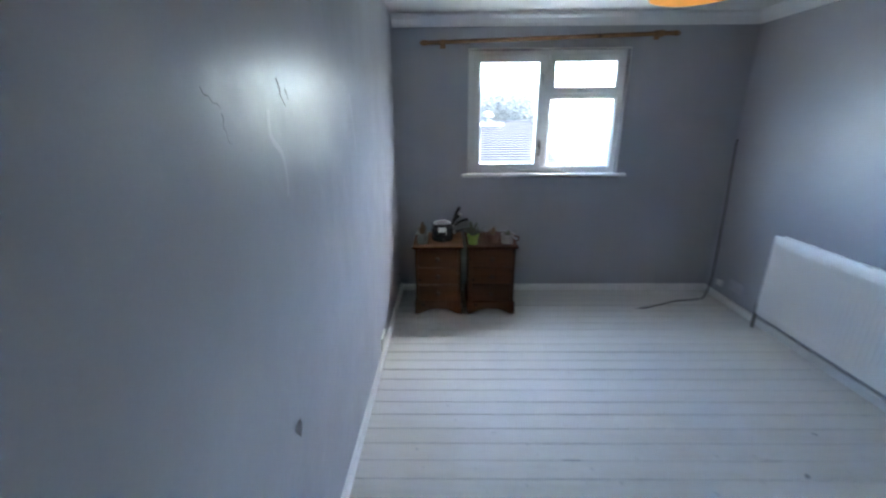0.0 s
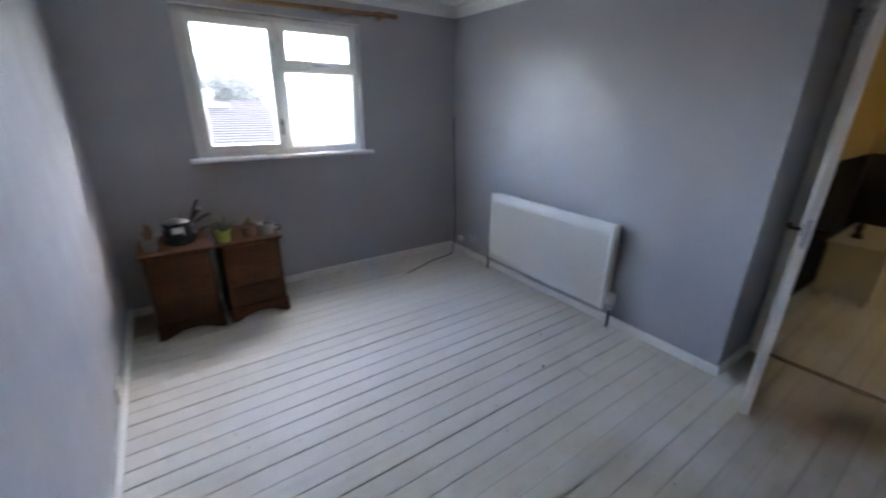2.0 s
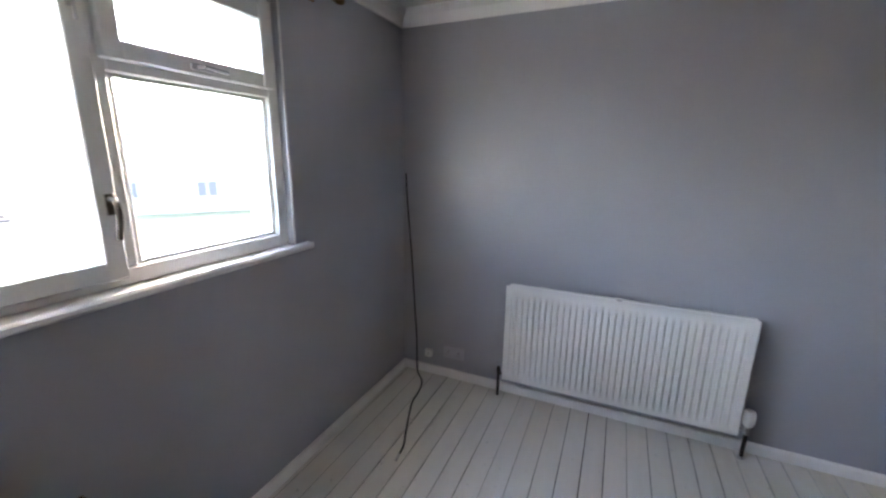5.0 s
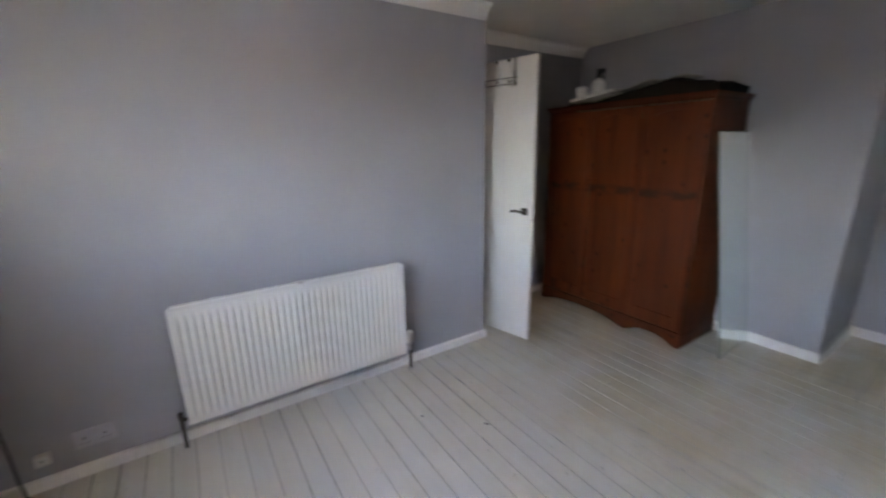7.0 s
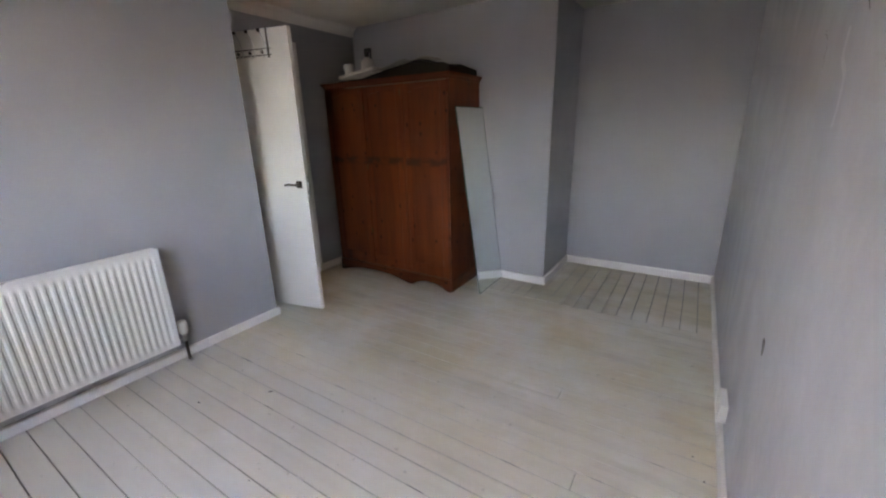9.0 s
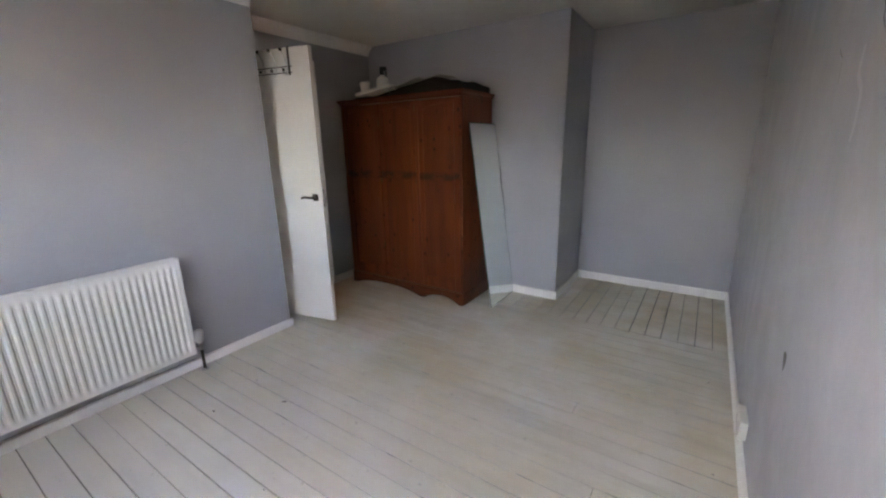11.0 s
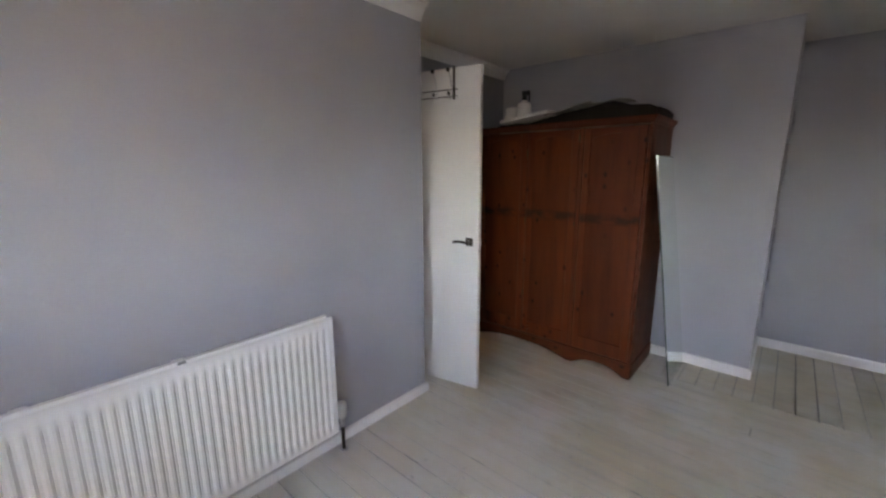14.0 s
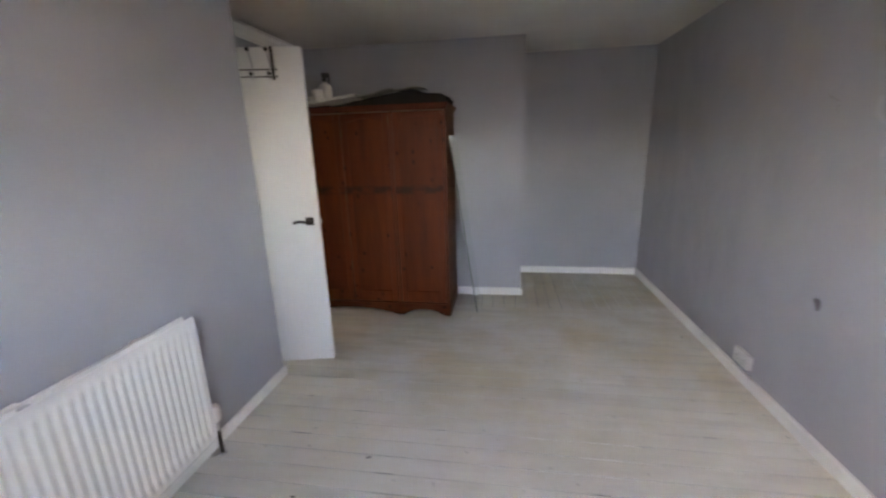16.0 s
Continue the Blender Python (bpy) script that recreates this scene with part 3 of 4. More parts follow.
# ---------------------------------------------------------------- radiator
def build_radiator():
    Y0, Y1, Z0, Z1 = 2.045, 3.262, 0.13, 0.742
    r = thing("radiator", pose(XE, (Y0 + Y1) / 2, 0), "white ribbed panel radiator fixed to the wall", "radiator")
    L = (Y1 - Y0) / 2

    def panel(xa, xb, n, depth):
        # a pressed sheet: upright ribs that run out above and below
        cols, zs = [], [Z0, Z0 + 0.004, Z0 + 0.028, Z0 + 0.045, Z0 + 0.075, Z1 - 0.085, Z1 - 0.055, Z1 - 0.036, Z1 - 0.012, Z1]
        amp = [0, 0, 0, 0.35, 1, 1, 0.35, 0, 0, 0]
        back = [0.010, 0.002, 0, 0, 0, 0, 0, 0, 0.001, 0.008]
        per = 8
        ys = [-L, -L + 0.006] + [-L + 0.028 + (2 * L - 0.056) * k / (n * per) for k in range(n * per + 1)] + [L - 0.006, L]
        bm = bmesh.new()
        for i, y in enumerate(ys):
            k = i - 2
            inside = 0 <= k <= n * per
            u = (k % per) / per if inside else 0
            groove = max(0.0, min(1.0, 1.45 * (0.5 - 0.5 * math.cos(2 * math.pi * u)) - 0.22)) if inside else 0
            edge = 0.010 if i in (0, len(ys) - 1) else 0
            cols.append([bm.verts.new((xa + groove * a * depth + max(b, edge), y, z)) for z, a, b in zip(zs, amp, back)])
        for a, b in zip(cols, cols[1:]):
            for j in range(len(zs) - 1):
                bm.faces.new((a[j], b[j], b[j + 1], a[j + 1]))
        box(bm, xa + 0.0145, xb, -L + 0.001, L - 0.001, Z0 + 0.001, Z1 - 0.001)
        return bm
    part("front_panel", panel(-0.10, -0.084, 35, 0.011), RADP, r, smooth=True)
    part("back_panel", boxes((-0.046, -0.03, -L, L - 0.012, Z0 + 0.004, Z1 - 0.003), bevel=0.004), RADP, r)
    fins = bmesh.new()
    for k in range(60):
        y = -L + 0.04 + (2 * L - 0.09) * k / 59
        box(fins, -0.082, -0.047, y - 0.0006, y + 0.0006, Z0 + 0.05, Z1 - 0.055)
    part("convector_fins", fins, RADP, r)
    for y in (-L + 0.2, 0.0, L - 0.2):
        part("bracket", boxes((-0.03, 0.0, y - 0.02, y + 0.02, Z0 + 0.03, Z1 - 0.01), bevel=0.002), RADP, r)
    part("air_vent", boxes((-0.08, -0.052, -0.014, 0.014, Z1 - 0.016, Z1 - 0.004), bevel=0.003), STEEL, r, "small grey vent on the top edge")
    # thermostatic valve near the doorway, lockshield at the window end
    yv = -L - 0.036
    v = part("thermostat_valve", lathe([(0, 0.268), (0.018, 0.268), (0.024, 0.262), (0.027, 0.240), (0.026, 0.205), (0.022, 0.190), (0.016, 0.184), (0, 0.184)], 20, None, pose(-0.068, yv, 0)), WHITEP, r, "white thermostat head", True)
    bm = tube([(-0.068, yv, 0.186), (-0.068, yv, 0.135)], 0.0125, 12)
    tube([(-0.068, yv, 0.158), (-0.068, -L + 0.004, 0.158)], 0.009, 10, bm)
    part("valve_body", bm, STEEL, v, "plain metal valve body", True)
    part("pipe", tube([(-0.068, yv, 0.14), (-0.068, yv, 0.0)], 0.0092, 10), COPPER, r, "dark tarnished pipe", True)
    part("pipe_collar", lathe([(0.008, 0), (0.02, 0), (0.019, 0.006), (0.008, 0.008)], 16, None, pose(-0.068, yv, 0)), STEEL, r, smooth=True)
    yl = L + 0.028
    lv = part("lockshield_valve", lathe([(0, 0.198), (0.011, 0.196), (0.013, 0.17), (0.011, 0.16), (0, 0.16)], 16, None, pose(-0.068, yl, 0)), COPPER, r, "dark lockshield valve", True)
    part("valve_body", tube([(-0.068, yl, 0.155), (-0.068, L - 0.004, 0.155)], 0.009, 10), COPPER, lv, smooth=True)
    part("pipe", tube([(-0.068, yl, 0.17), (-0.068, yl, 0.0)], 0.0092, 10), COPPER, r, "dark tarnished pipe", True)


build_radiator()


# ---------------------------------------------------------------- wardrobe and mirror
def arch_board(x0, x1, feet, z1, y0, y1, foot=0.05, rise=0.055):
    """A plinth board with an arch between each pair of feet."""
    out = [(x0, z1), (x0, 0.0)]
    stops = [x0] + feet + [x1]
    for a, b in zip(stops, stops[1:]):
        f0 = foot if a == x0 else foot * 0.6
        f1 = foot if b == x1 else foot * 0.6
        s, e = a + f0, b - f1
        out.append((s - 0.012, 0.0))
        for k in range(1, 14):
            u = k / 14
            out.append((s + (e - s) * u, rise * (1 - abs(2 * u - 1) ** 2.6)))
        out.append((e + 0.012, 0.0))
    out += [(x1, 0.0), (x1, z1)]
    return prism(out, y0, y1)


def build_wardrobe():
    W, D, Z = 1.295, 0.50, 1.735
    w = thing("wardrobe", pose(2.522, 0.325 - D / 2, 0), "reddish stained pine wardrobe with three doors", "wardrobe")
    x0, x1, yf, yb = -W / 2, W / 2, D / 2, -D / 2
    body = part("body", boxes((x0, x0 + 0.022, yb, yf - 0.024, 0.012, Z - 0.02), (x1 - 0.022, x1, yb, yf - 0.024, 0.012, Z - 0.02), (x0 + 0.022, x1 - 0.022, yb, yb + 0.01, 0.08, Z - 0.02), (x0 + 0.022, x1 - 0.022, yb + 0.01, yf - 0.03, 0.10, 0.12), bevel=0.002), PINE, w)
    for xs in (x0 - 0.006, x1 - 0.016):
        part("side_plinth", boxes((xs, xs + 0.022, yb, yf - 0.002, 0.0, 0.11), bevel=0.004), PINEX, w)
    part("plinth", arch_board(x0, x1, [-0.215], 0.112, yf - 0.012, yf + 0.008), PINEX, w, "arched plinth board")
    cor = [(0, Z - 0.045), (0.006, Z - 0.045), (0.010, Z - 0.03), (0.022, Z - 0.018), (0.026, Z - 0.004), (0.026, Z), (0, Z)]
    part("cornice", sweep_profile([(-o, z) for o, z in cor], [(x1 - 0.002, yb), (x1 - 0.002, yf - 0.004), (x0 + 0.002, yf - 0.004), (x0 + 0.002, yb)]), PINEX, w)
    part("top", boxes((x0 + 0.01, x1 - 0.01, yb, yf - 0.01, Z - 0.02, Z - 0.001)), PINEX, w)
    # upright frame members and doors
    cols = [x0, x0 + 0.026, -0.222, -0.198, 0.193, 0.207, x1 - 0.026, x1]
    for a, b in ((cols[0], cols[1]), (cols[2], cols[3]), (cols[6], cols[7])):
        part("stile", boxes((a, b, yf - 0.026, yf, 0.108, Z - 0.046), bevel=0.005, segs=2), PINE, w)
    for a, b in ((cols[1], cols[2]), (cols[3], 0.199), (0.201, cols[6])):
        a, b, z0, z1 = a + 0.003, b - 0.003, 0.116, Z - 0.052
        t, tt = 0.05, 0.07
        d = part("door", boxes((a, a + t, yf - 0.022, yf - 0.002, z0, z1), (b - t, b, yf - 0.022, yf - 0.002, z0, z1), (a + t, b - t, yf - 0.022, yf - 0.002, z0, z0 + 0.10), bevel=0.003), PINED, w)
        rail = [(a + t, z1), (a + t, z1 - tt)] + [(a + t + (b - a - 2 * t) * k / 12, z1 - tt + 0.03 * math.sin(math.pi * k / 12)) for k in range(1, 12)] + [(b - t, z1 - tt), (b - t, z1)]
        part("arched_rail", prism(rail, yf - 0.021, yf - 0.003), PINEX, d)
        part("door_panel", boxes((a + t - 0.004, b - t + 0.004, yf - 0.016, yf - 0.0075, z0 + 0.09, z1 - 0.03)), PINED, d)
    for x in (0.2,):
        for z in (0.42, 1.0, 1.5):
            part("hinge", boxes((x - 0.003, x + 0.003, yf - 0.004, yf + 0.001, z, z + 0.055)), BRASS, w, "thin brass hinge")
    part("hinge", boxes((-0.197, -0.192, yf - 0.004, yf + 0.0015, 1.60, 1.65)), BRASS, w, "thin brass hinge")
    for x, z in ((-0.19, 1.02), (-0.206, 0.62)):
        part("keyhole", boxes((x - 0.005, x + 0.005, yf - 0.003, yf + 0.001, z, z + 0.03), bevel=0.001), KNOB, w)


build_wardrobe()


def build_mirror():
    A, B = Vector((1.650, 0, 0.0)), Vector((1.862, 0, 1.500))
    lean = math.degrees(math.atan2(B.x - A.x, B.z - A.z))
    m = thing("mirror", pose(A.x, 0.018, 0.001, 0, lean, 0), "tall frameless mirror leaning on the wardrobe side", "mirror")
    part("glass_sheet", boxes((0.0, 0.005, -0.228, 0.228, 0.0, 1.515), bevel=0.0008), EDGE, m, "greenish glass edge")
    part("mirror_face", boxes((-0.0012, -0.0002, -0.220, 0.220, 0.007, 1.508)), mirror_mat, m, "silvered mirror face")


build_mirror()


# ---------------------------------------------------------------- things on the wardrobe
WT = 1.734


def build_top_things():
    t = thing("plastic_tub", pose(2.90, 0.262, WT + 0.040, 0, 6, 0), "small white plastic tub on the wardrobe", "tub")
    part("tub_body", lathe([(0, 0.001), (0.034, 0.001), (0.038, 0.006), (0.042, 0.085), (0.04, 0.088), (0, 0.088)], 20), WHITEP, t, smooth=True)
    part("lid", lathe([(0, 0.088), (0.044, 0.088), (0.044, 0.1), (0.04, 0.103), (0, 0.103)], 20), WHITEP, t, smooth=True)
    b = thing("spray_bottle", pose(2.985, -0.06, WT, 0, 0, 20) @ Matrix.Scale(1.5, 4), "white bottle with a dark spray top", "bottle")
    part("bottle_body", lathe([(0, 0.001), (0.036, 0.001), (0.039, 0.008), (0.039, 0.132), (0.033, 0.148), (0.014, 0.158), (0.014, 0.165), (0, 0.165)], 20), WHITEP, b, smooth=True)
    part("spray_head", boxes((-0.012, 0.012, -0.014, 0.014, 0.165, 0.19), (-0.03, 0.014, -0.009, 0.009, 0.19, 0.215), (-0.03, -0.022, -0.006, 0.006, 0.155, 0.191), bevel=0.003), BLACK, b, "dark plastic spray head")
    j = thing("white_jug", pose(3.02, 0.10, WT), "white jug with a loop handle on the wardrobe", "jug")
    part("jug_body", lathe([(0, 0.001), (0.042, 0.001), (0.047, 0.01), (0.045, 0.07), (0.042, 0.10), (0.046, 0.112), (0.042, 0.112), (0.038, 0.10), (0.04, 0.07), (0.04, 0.012), (0, 0.01)], 22), WHITEP, j, smooth=True)
    part("loop_handle", tube(smooth_line([(-0.042, 0, 0.095), (-0.075, 0, 0.09), (-0.08, 0, 0.05), (-0.045, 0, 0.025)], 6), 0.006, 8), WHITEP, j, smooth=True)
    tr = thing("white_tray", pose(2.765, 0.236, WT + 0.048, 0, 6.5, 0), "long shallow white tray resting on a dark blanket", "tray")
    part("tray_base", boxes((-0.19, 0.19, -0.10, 0.10, 0.001, 0.006), bevel=0.001), WHITEP, tr)
    part("tray_rim", boxes((-0.195, 0.195, 0.098, 0.106, 0.001, 0.024), (-0.195, 0.195, -0.106, -0.098, 0.001, 0.024), (-0.2, -0.192, -0.1, 0.1, 0.001, 0.024), (0.192, 0.2, -0.1, 0.1, 0.001, 0.024), bevel=0.002), WHITEP, tr)

    def sheet(name, x0, x1, y0, y1, top, thick, mat, label, cat, seed):
        nx, ny = 30, 10
        bm = bmesh.new()
        up, dn = [], []
        for i in range(nx + 1):
            ru, rd = [], []
            for j in range(ny + 1):
                u, v = i / nx, j / ny
                x, y = x0 + (x1 - x0) * u, y0 + (y1 - y0) * v
                n = noise.noise(Vector((x * 9 + seed, y * 9, seed))) * 0.012
                z = max(thick, top(u, v) + n)
                e = 0.012 * noise.noise(Vector((u * 5, v * 5, seed + 3)))
                ru.append(bm.verts.new((x + e, y + e, z)))
                rd.append(bm.verts.new((x + e, y + e, 0.001)))
            up.append(ru)
            dn.append(rd)
        for i in range(nx):
            for j in range(ny):
                bm.faces.new((up[i][j], up[i + 1][j], up[i + 1][j + 1], up[i][j + 1]))
                bm.faces.new((dn[i][j], dn[i][j + 1], dn[i + 1][j + 1], dn[i + 1][j]))
        for i in range(nx):
            for j in (0, ny):
                bm.faces.new((up[i][j], dn[i][j], dn[i + 1][j], up[i + 1][j]))
        for j in range(ny):
            for i in (0, nx):
                bm.faces.new((up[i][j], up[i][j + 1], dn[i][j + 1], dn[i][j]))
        ob = part(name, bm, mat, None, "", True)
        ob.location = (0, 0, WT)
        return tagged(ob, label, cat)
    heap = ((1.86, 0.05), (1.90, 0.07), (2.03, 0.084), (2.12, 0.112), (2.29, 0.102), (2.51, 0.058), (2.70, 0.026), (3.0, 0.010))

    def hump(u, v):
        x = 1.868 + (2.99 - 1.868) * u
        for (xa, za), (xb, zb) in zip(heap, heap[1:]):
            if x <= xb:
                return (za + (zb - za) * (x - xa) / (xb - xa)) * (0.88 + 0.12 * math.sin(math.pi * v))
        return heap[-1][1]
    sheet("folded_blanket", 1.868, 2.99, -0.12, 0.315, hump, 0.008, CLOTH, "dark crumpled blanket heaped on the wardrobe", "blanket", 1.3)
    for k, (xa, ya, xb, yb, za, zb) in enumerate(((2.04, 0.14, 2.31, 0.285, 0.112, 0.116), (2.29, 0.16, 2.62, 0.30, 0.114, 0.062))):
        bm = bmesh.new()
        n = 10
        rows = []
        for i in range(n + 1):
            u = i / n
            x = xa + (xb - xa) * u
            z = za + (zb - za) * u + 0.006 * math.sin(7 * u + k)
            rows.append([bm.verts.new((x, ya + 0.004 * math.sin(9 * u), z)), bm.verts.new((x, yb, z + 0.004 * math.sin(5 * u))), bm.verts.new((x, yb, z + 0.004 * math.sin(5 * u) + 0.006)), bm.verts.new((x, ya + 0.004 * math.sin(9 * u), z + 0.006))])
        for a, b in zip(rows, rows[1:]):
            for j in range(4):
                bm.faces.new((a[j], b[j], b[(j + 1) % 4], a[(j + 1) % 4]))
        bm.faces.new(rows[0])
        bm.faces.new(rows[-1][::-1])
        ob = part("rolled_paper", bm, PAPER, None)
        ob.location = (0, 0, WT)
        tagged(ob, "pale crumpled paper lying over the dark blanket", "paper", "papers on the wardrobe")


build_top_things()


# ---------------------------------------------------------------- two bedside chests under the window
def build_chest():
    W, D, Z = 0.392, 0.43, 0.585
    c = thing("bedside_chest", pose(0.362, 3.722, 0), "brown pine bedside chest with three drawers", "chest of drawers", "bedside chests")
    x0, x1, yf, yb = -W / 2, W / 2, -D / 2, D / 2
    part("body", boxes((x0 + 0.012, x0 + 0.03, yf + 0.02, yb, 0.01, Z - 0.022), (x1 - 0.03, x1 - 0.012, yf + 0.02, yb, 0.01, Z - 0.022), (x0 + 0.03, x1 - 0.03, yb - 0.012, yb, 0.06, Z - 0.022), (x0 + 0.03, x1 - 0.03, yf + 0.05, yb - 0.012, 0.085, 0.1), bevel=0.002), CHEST, c)
    part("top", boxes((x0 - 0.008, x1 + 0.008, yf - 0.006, yb, Z - 0.022, Z), bevel=0.007, segs=3), CHESTX, c)
    part("plinth", arch_board(x0, x1, [], 0.105, yf, yf + 0.02, 0.05, 0.045), CHESTX, c, "arched plinth board")
    for s in (x0, x1 - 0.016):
        part("side_plinth", boxes((s, s + 0.016, yf + 0.02, yb, 0.0, 0.09), bevel=0.003), CHESTX, c)
    for xs in (x0 + 0.012, x1 - 0.036):
        part("stile", boxes((xs, xs + 0.024, yf + 0.006, yf + 0.022, 0.105, Z - 0.022), bevel=0.002), CHEST, c)
    zs = [0.114, 0.266, 0.412, 0.558]
    for z0, z1 in zip(zs, zs[1:]):
        d = part("drawer", boxes((x0 + 0.038, x1 - 0.038, yf + 0.001, yf + 0.02, z0 + 0.002, z1 - 0.008), bevel=0.004, segs=2), CHESTX, c)
        part("drawer_box", boxes((x0 + 0.044, x1 - 0.044, yf + 0.02, yf + 0.03, z0 + 0.008, z1 - 0.012)), KNOB, d)
        part("drawer_knob", lathe([(0, 0.0), (0.009, 0.0), (0.008, 0.012), (0.017, 0.018), (0.018, 0.026), (0.012, 0.032), (0, 0.034)], 16, None, pose(0, yf + 0.002, (z0 + z1) / 2, 90, 0, 0)), KNOB, d, "round turned knob", True)
    return c


chest = build_chest()
copy_thing(chest, pose(0.79, 3.722, 0))
CT = 0.585


def leaf_blade(bm, base, tip, width, sag=0.0):
    """One fleshy pointed leaf."""
    a, b = Vector(base), Vector(tip)
    d = b - a
    side = d.cross(Vector((0, 0, 1)))
    side = (side if side.length > 1e-4 else Vector((1, 0, 0))).normalized()
    up = side.cross(d).normalized()
    rings = []
    for k in range(5):
        u = k / 5
        c = a + d * u + Vector((0, 0, -sag * u * u))
        w = width * (0.75 + 0.5 * math.sin(math.pi * u)) * (1 - u * 0.75)
        rings.append([bm.verts.new(c + side * w), bm.verts.new(c + up * w * 0.35), bm.verts.new(c - side * w), bm.verts.new(c - up * w * 0.35)])
    end = bm.verts.new(b + Vector((0, 0, -sag)))
    for p, q in zip(rings, rings[1:]):
        for k in range(4):
            bm.faces.new((p[k], p[(k + 1) % 4], q[(k + 1) % 4], q[k]))
    for k in range(4):
        bm.faces.new((rings[-1][k], rings[-1][(k + 1) % 4], end))
    bm.faces.new(rings[0][::-1])


def potted(name, x, y, r0, r1, h, pot_mat, leaf_mat, label, n, spread, high, width, seed):
    rnd = random.Random(seed)
    p = thing(name, pose(x, y, CT), label, "potted plant", "plants on the bedside chests")
    part("pot", lathe([(0, 0.001), (r0, 0.001), (r0 + 0.003, 0.005), (r1, h - 0.014), (r1 + 0.004, h - 0.012), (r1 + 0.004, h), (r1 - 0.003, h), (r1 - 0.006, h - 0.02), (0, h - 0.02)], 24), pot_mat, p, smooth=True)
    part("soil", lathe([(0, h - 0.012), (r1 - 0.006, h - 0.018), (r1 - 0.007, h - 0.022), (0, h - 0.022)], 16), SOIL, p)
    bm = bmesh.new()
    for k in range(n):
        a = 2 * math.pi * k / n + rnd.uniform(-0.3, 0.3)
        s, z = spread * rnd.uniform(0.55, 1.0), high * rnd.uniform(0.5, 1.0)
        leaf_blade(bm, (0.008 * math.cos(a), 0.008 * math.sin(a), h - 0.018 + rnd.uniform(0, 0.02)), (s * math.cos(a), s * math.sin(a), h + z), width * rnd.uniform(0.8, 1.2), 0.01)
    for k in range(n // 3):
        a = rnd.uniform(0, 6.28)
        leaf_blade(bm, (0, 0, h), (0.35 * spread * math.cos(a), 0.35 * spread * math.sin(a), h + high * 1.15), width)
    part("leaves", bm, leaf_mat, p)
    return p


potted("potted_plant", 0.237, 3.60, 0.034, 0.045, 0.085, POTW, DRYLEAF, "withered brown plant in a chalky grey pot", 14, 0.055, 0.085, 0.010, 3)
potted("potted_plant", 0.64, 3.575, 0.032, 0.043, 0.08, LIME, LEAF, "spiky succulent in a lime green pot", 26, 0.125, 0.095, 0.0085, 5)
potted("potted_plant", 0.80, 3.62, 0.042, 0.052, 0.075, TERRA, DRYLEAF, "low dark plant in a brown clay pot", 16, 0.05, 0.05, 0.011, 7)
g = potted("potted_plant", 0.915, 3.60, 0.043, 0.05, 0.078, POTW, LEAF, "small plant in a pale grey mug", 10, 0.045, 0.035, 0.009, 9)
part("mug_handle", tube(smooth_line([(0.05, -0.02, 0.065), (0.082, -0.03, 0.06), (0.082, -0.03, 0.03), (0.048, -0.02, 0.022)], 6), 0.006, 8), TERRA, g, "dark loop handle", True)


def saucepan(x, y, z, r, h, yaw, tilt, mat, label, handle_up, length=0.16):
    s = thing("saucepan", pose(x, y, z, tilt, 0, yaw), label, "saucepan", "stacked saucepans")
    part("pan", lathe([(0, 0.001), (r - 0.008, 0.001), (r, 0.010), (r, h - 0.003), (r + 0.003, h), (r - 0.002, h), (r - 0.004, h - 0.005), (r - 0.004, 0.012), (0, 0.006)], 32), mat, s, smooth=True)
    n = part("handle", tube(smooth_line([(r - 0.002, 0, h - 0.02), (r + length * 0.25, 0, h - 0.012 + handle_up * 0.2), (r + length * 0.6, 0, h + handle_up * 0.6), (r + length, 0, h + handle_up)], 5), 0.0105, 10, None, 0.0125), BLACK, s, "black plastic handle", True)
    part("ferrule", tube([(r - 0.003, 0, h - 0.021), (r + length * 0.13, 0, h - 0.018 + handle_up * 0.1)], 0.0125, 10), STEEL, n, smooth=True)
    return s


saucepan(0.395, 3.70, CT, 0.089, 0.085, -4, 0, PANM, "black saucepan at the bottom of a stack", 0.012, 0.15)
second = saucepan(0.395, 3.70, CT + 0.045, 0.081, 0.085, 9, 0, PANM, "dark saucepan with a paper label stacked in a wider one", 0.035, 0.13)
part("paper_label", boxes((-0.032, 0.032, -0.0015, 0.0, -0.028, 0.028)), PAPERW, second, "white price label")
bpy.data.objects["paper_label"].matrix_local = pose(-0.012, -0.0815, 0.05, 0, 0, -10)
saucepan(0.395, 3.70, CT + 0.088, 0.077, 0.05, 14, -5, PANM, "dark saucepan with a raised handle", 0.125, 0.075)
small = saucepan(0.395, 3.70, CT + 0.112, 0.068, 0.03, -6, 4, PANS, "small dull steel pan with a lid on top of a stack", 0.07, 0.075)
part("hanging_tip", lathe([(0, -0.012), (0.011, -0.008), (0.013, 0.0), (0.008, 0.012), (0, 0.014)], 12, None, pose(0.146, 0, 0.103, 0, 60, 0)), STEEL, small, "bright metal handle tip", True)
part("lid", lathe([(0.069, 0.031), (0.05, 0.042), (0.02, 0.05), (0, 0.051)], 28), PANS, small, "dull steel domed lid", True)


